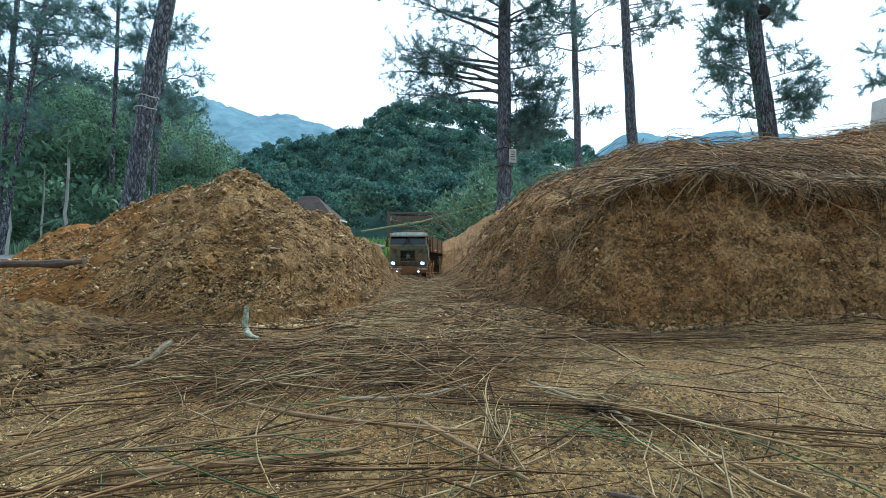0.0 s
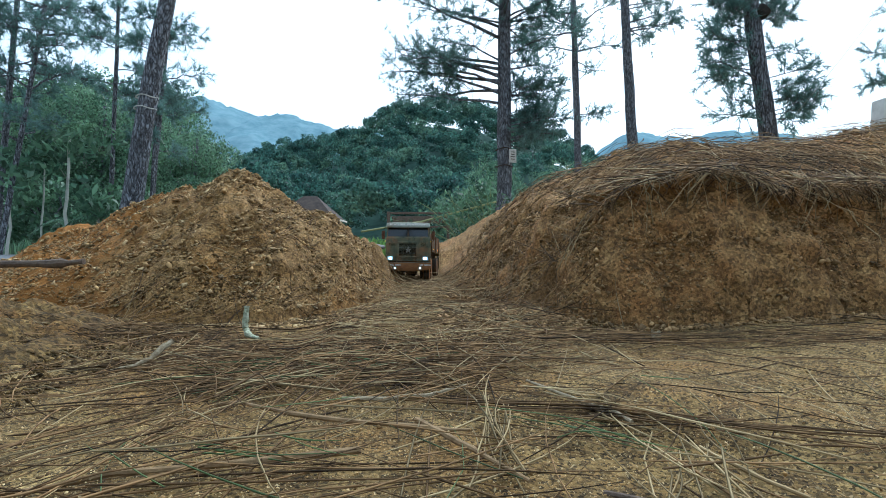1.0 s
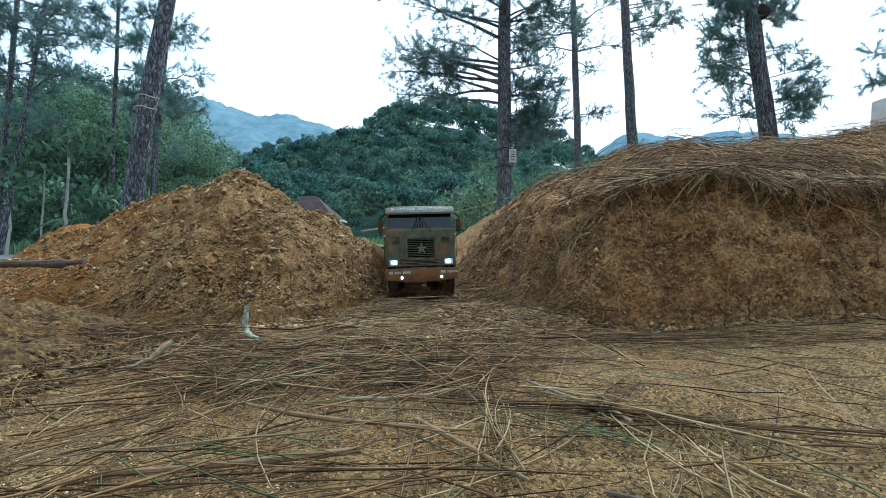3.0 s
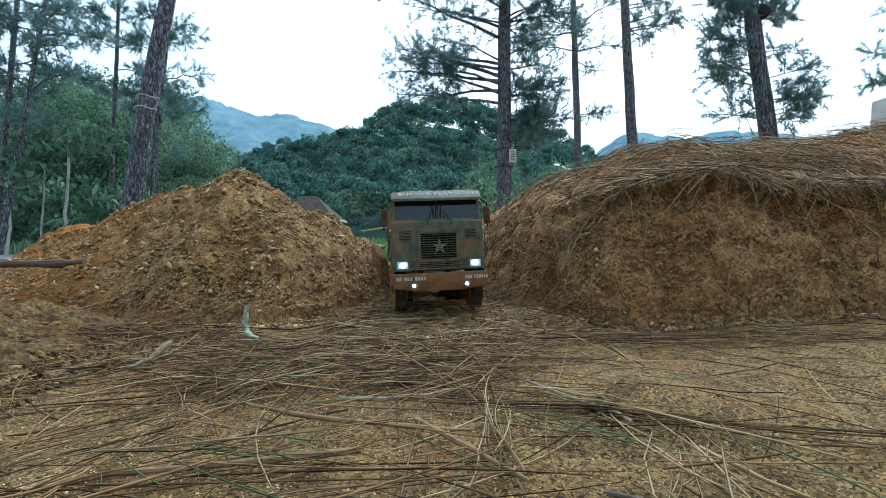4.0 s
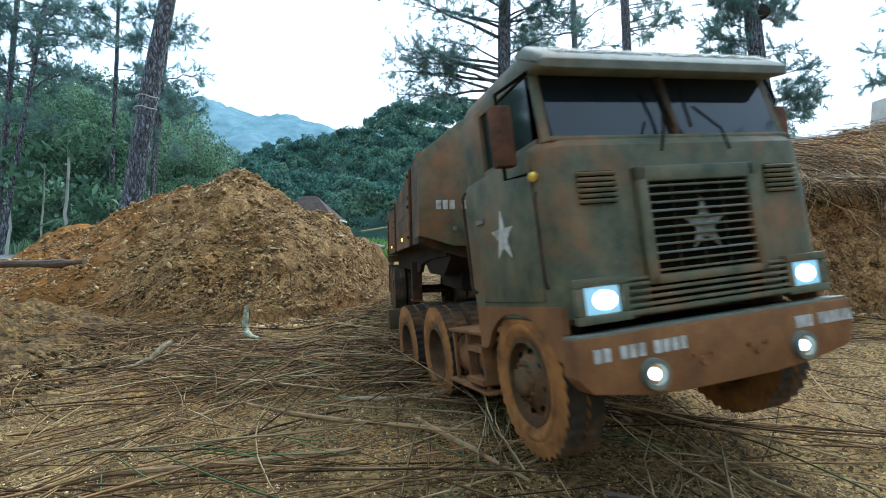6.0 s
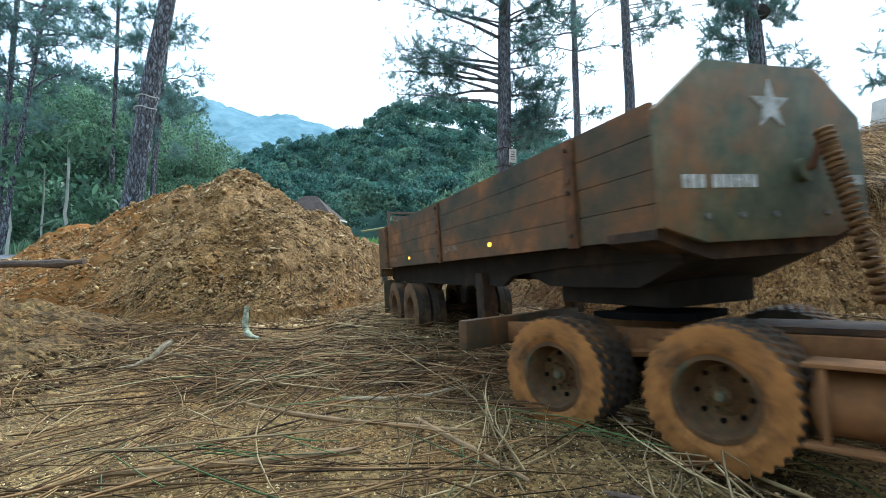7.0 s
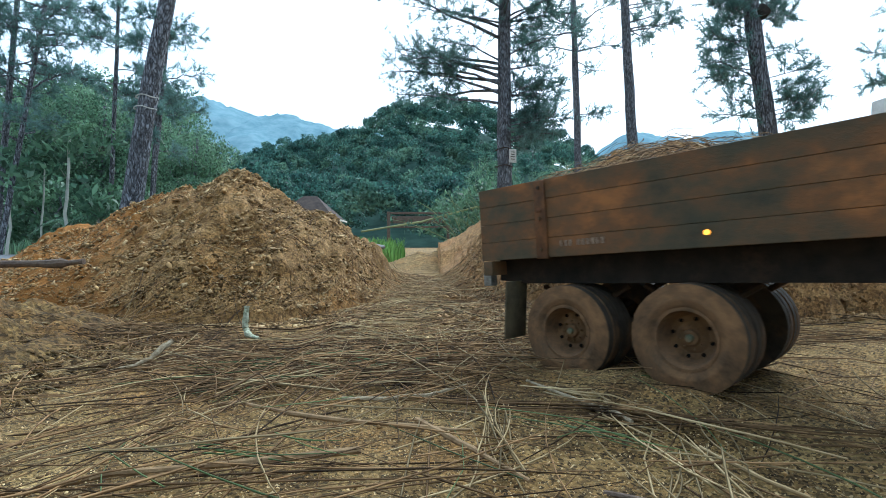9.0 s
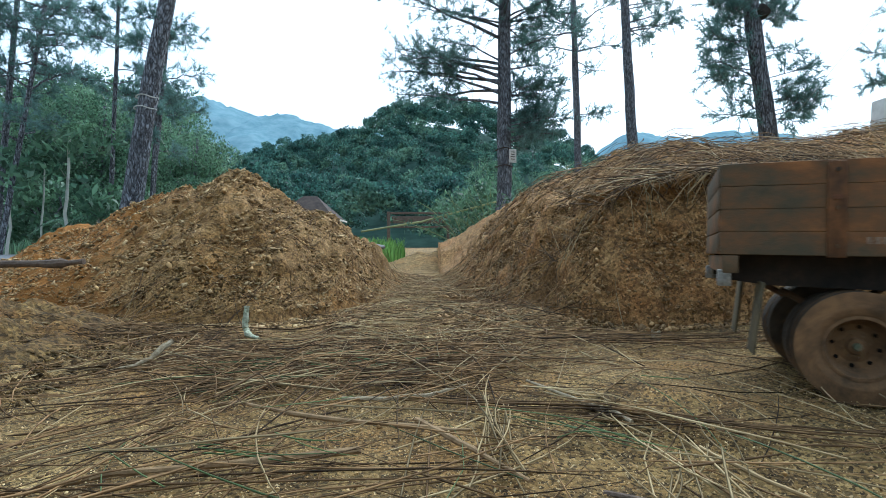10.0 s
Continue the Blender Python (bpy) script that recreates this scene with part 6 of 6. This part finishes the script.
add_prism(chip_bm, [(-0.007, 0.0), (0.004, -0.001), (0.007, 0.006), (0.005, 0.016), (-0.001, 0.013), (-0.007, 0.017)], -0.0015, 0.0015, "y")
chip = part("wood_chip", chip_bm, PALE_WOOD, None, at=(0.318, 0.759, 0.001 + float(land_z(np.array(0.318), np.array(0.759)))))
tagged(chip, "torn white scrap of wood on the litter", "wood chip")


# ---- what moves ----
KINGPIN_TRACTOR, KINGPIN_TRAILER = 0.334, 0.111
CAB_ROWS = [
    (0.0, -0.1739, 2.5059, -0.0449, 0.08, -0.02, -4.04), (0.5, -0.1631, 2.3203, -0.0342, 0.08, -3.73, -3.01), (1.0, -0.1493, 2.1375, -0.0145, -0.11, 0.58, -0.02),
    (1.5, -0.1204, 1.9668, 0.0074, -0.25, -0.61, 2.99), (2.0, -0.0778, 1.7636, -0.0013, -0.43, 0.62, 6.96), (2.5, -0.0732, 1.5549, -0.0108, -1.47, 3.29, 6.65),
    (2.7, -0.0683, 1.4725, -0.012, -0.52, -0.31, 5.94), (3.8, -0.0097, 1.1005, -0.0014, -1.95, 0.76, 7.51), (4.0, -0.0033, 1.0222, -0.0055, -0.97, -2.28, 7.11),
    (4.5, 0.0167, 0.813, -0.0172, -0.03, -1.33, 7.0), (5.0, 0.0523, 0.5895, -0.0174, -0.75, -3.0, 8.7), (5.5, 0.0922, 0.4085, -0.0020, -4.4, -4.2, 11.4),
    (5.7, 0.1197, 0.3545, 0.0010, -5.4, -4.4, 14.0), (6.8, 0.3427, 0.1815, 0.003, -4.5, -2.5, 34.5), (7.0, 0.4135, 0.181, -0.002, -4.1, 0.2, 41.5),
    (7.5, 0.5720, 0.156, -0.006, -3.9, -3.4, 49.2), (8.0, 0.7024, 0.1227, 0.004, -1.78, -5.99, 62.1), (8.5, 0.8045, 0.1194, 0.0112, 0.32, -2.49, 74.0),
]
TRACTOR_TURN = [(9.0, 82), (9.5, 94), (10.0, 96)]
TRAILER_ROWS = [
    (6.8, 0.1764, 0.385, -0.0035, -3.5, -2.2, 16.1), (7.0, 0.234, 0.350, -0.001, -3.4, -2.8, 18.7), (7.5, 0.3388, 0.2356, -0.0094, -1.98, -3.35, 23.2),
    (8.0, 0.476, 0.18, 0.003, -2.95, -0.65, 31.3), (8.5, 0.555, 0.115, 0.022, -3.95, -1.9, 35.0), (9.0, 0.732, 0.060, 0.029, -3.65, -0.65, 43.5),
    (9.5, 1.033, 0.347, 0.0047, -2.07, 2.5, 70.0), (10.0, 1.117, 0.226, -0.032, 0.85, 0.4, 66.0),
]


def carried_point(row, y):
    """Where a point y metres behind the front of a keyed thing lies."""
    return pose(*row[1:]) @ Vector((0, y, 0))


def rolling(rows, axle_y, radius):
    """How far a wheel has turned, in degrees, at the rows' times."""
    spots = [carried_point(r, axle_y) for r in rows]
    total, out = 0.0, [0.0]
    for a, b in zip(spots[:-1], spots[1:]):
        total += math.degrees((b - a).length / radius)
        out.append(total)
    return out


def dense(rows, step=0.1):
    """Rows at even steps, smooth through the given ones."""
    t = np.array([r[0] for r in rows])
    v = np.array([r[1:] for r in rows])
    slope = np.gradient(v, t, axis=0)
    out = []
    for s in np.arange(0, 10.0 + 1e-6, step):
        i = int(np.clip(np.searchsorted(t, s, "right") - 1, 0, len(t) - 2))
        h = t[i + 1] - t[i]
        u = (s - t[i]) / h
        p = (2 * u**3 - 3 * u**2 + 1) * v[i] + (u**3 - 2 * u**2 + u) * h * slope[i] + (3 * u**2 - 2 * u**3) * v[i + 1] + (u**3 - u**2) * h * slope[i + 1]
        out.append((round(float(s), 3), *p))
    return out


def trailer_path(cab):
    """The trailer before it comes into full view: its axles trail behind the kingpin."""
    rows, length = [], 0.597
    heading = radians(cab[0][6])
    last = None
    for r in cab:
        k = carried_point(r, KINGPIN_TRACTOR)
        if last is not None:
            axle = last + Vector((-math.sin(heading), math.cos(heading), 0)) * length
            heading = math.atan2(-(axle.x - k.x), axle.y - k.y)
        last = k
        spot = k - Vector((-math.sin(heading), math.cos(heading), 0)) * KINGPIN_TRAILER
        rows.append((r[0], spot.x, spot.y, float(np.interp(r[0], [0, 5.7], [-0.03, -0.004])), -1.0, r[5] * 0.3, math.degrees(heading)))
    return rows


def motions():
    trailer_rows = trailer_path([r for r in CAB_ROWS if r[0] < 6]) + TRAILER_ROWS
    trailer_dense = dense(trailer_rows)
    cab_rows = list(CAB_ROWS)
    for t, turn in TRACTOR_TURN:
        tr = next(r for r in dense(trailer_rows, 0.05) if abs(r[0] - t) < 0.026)
        k = carried_point(tr, KINGPIN_TRAILER)
        back = Vector((-math.sin(radians(turn)), math.cos(radians(turn)), 0)) * KINGPIN_TRACTOR
        x, y = k.x - back.x, k.y - back.y
        cab_rows.append((t, x, y, 0.002 + 0.02 * min(x, 1.0), -2.8, -1.5, turn))
    cab_dense = dense(cab_rows)
    walk(truck, [(r[0], pose(*r[1:])) for r in cab_dense])
    walk(trailer, [(r[0], pose(*r[1:])) for r in trailer_dense])
    for thing_rows, wheels in ((cab_dense, truck_wheels), (trailer_dense, trailer_wheels)):
        fine = dense(thing_rows, 0.1)
        for wheel, (wx, wy, wz), radius in wheels:
            turned = rolling(fine, wy, radius)
            walk(wheel, [(r[0], pose(wx, wy, wz, a, 0, 0)) for r, a in zip(fine, turned)])


motions()
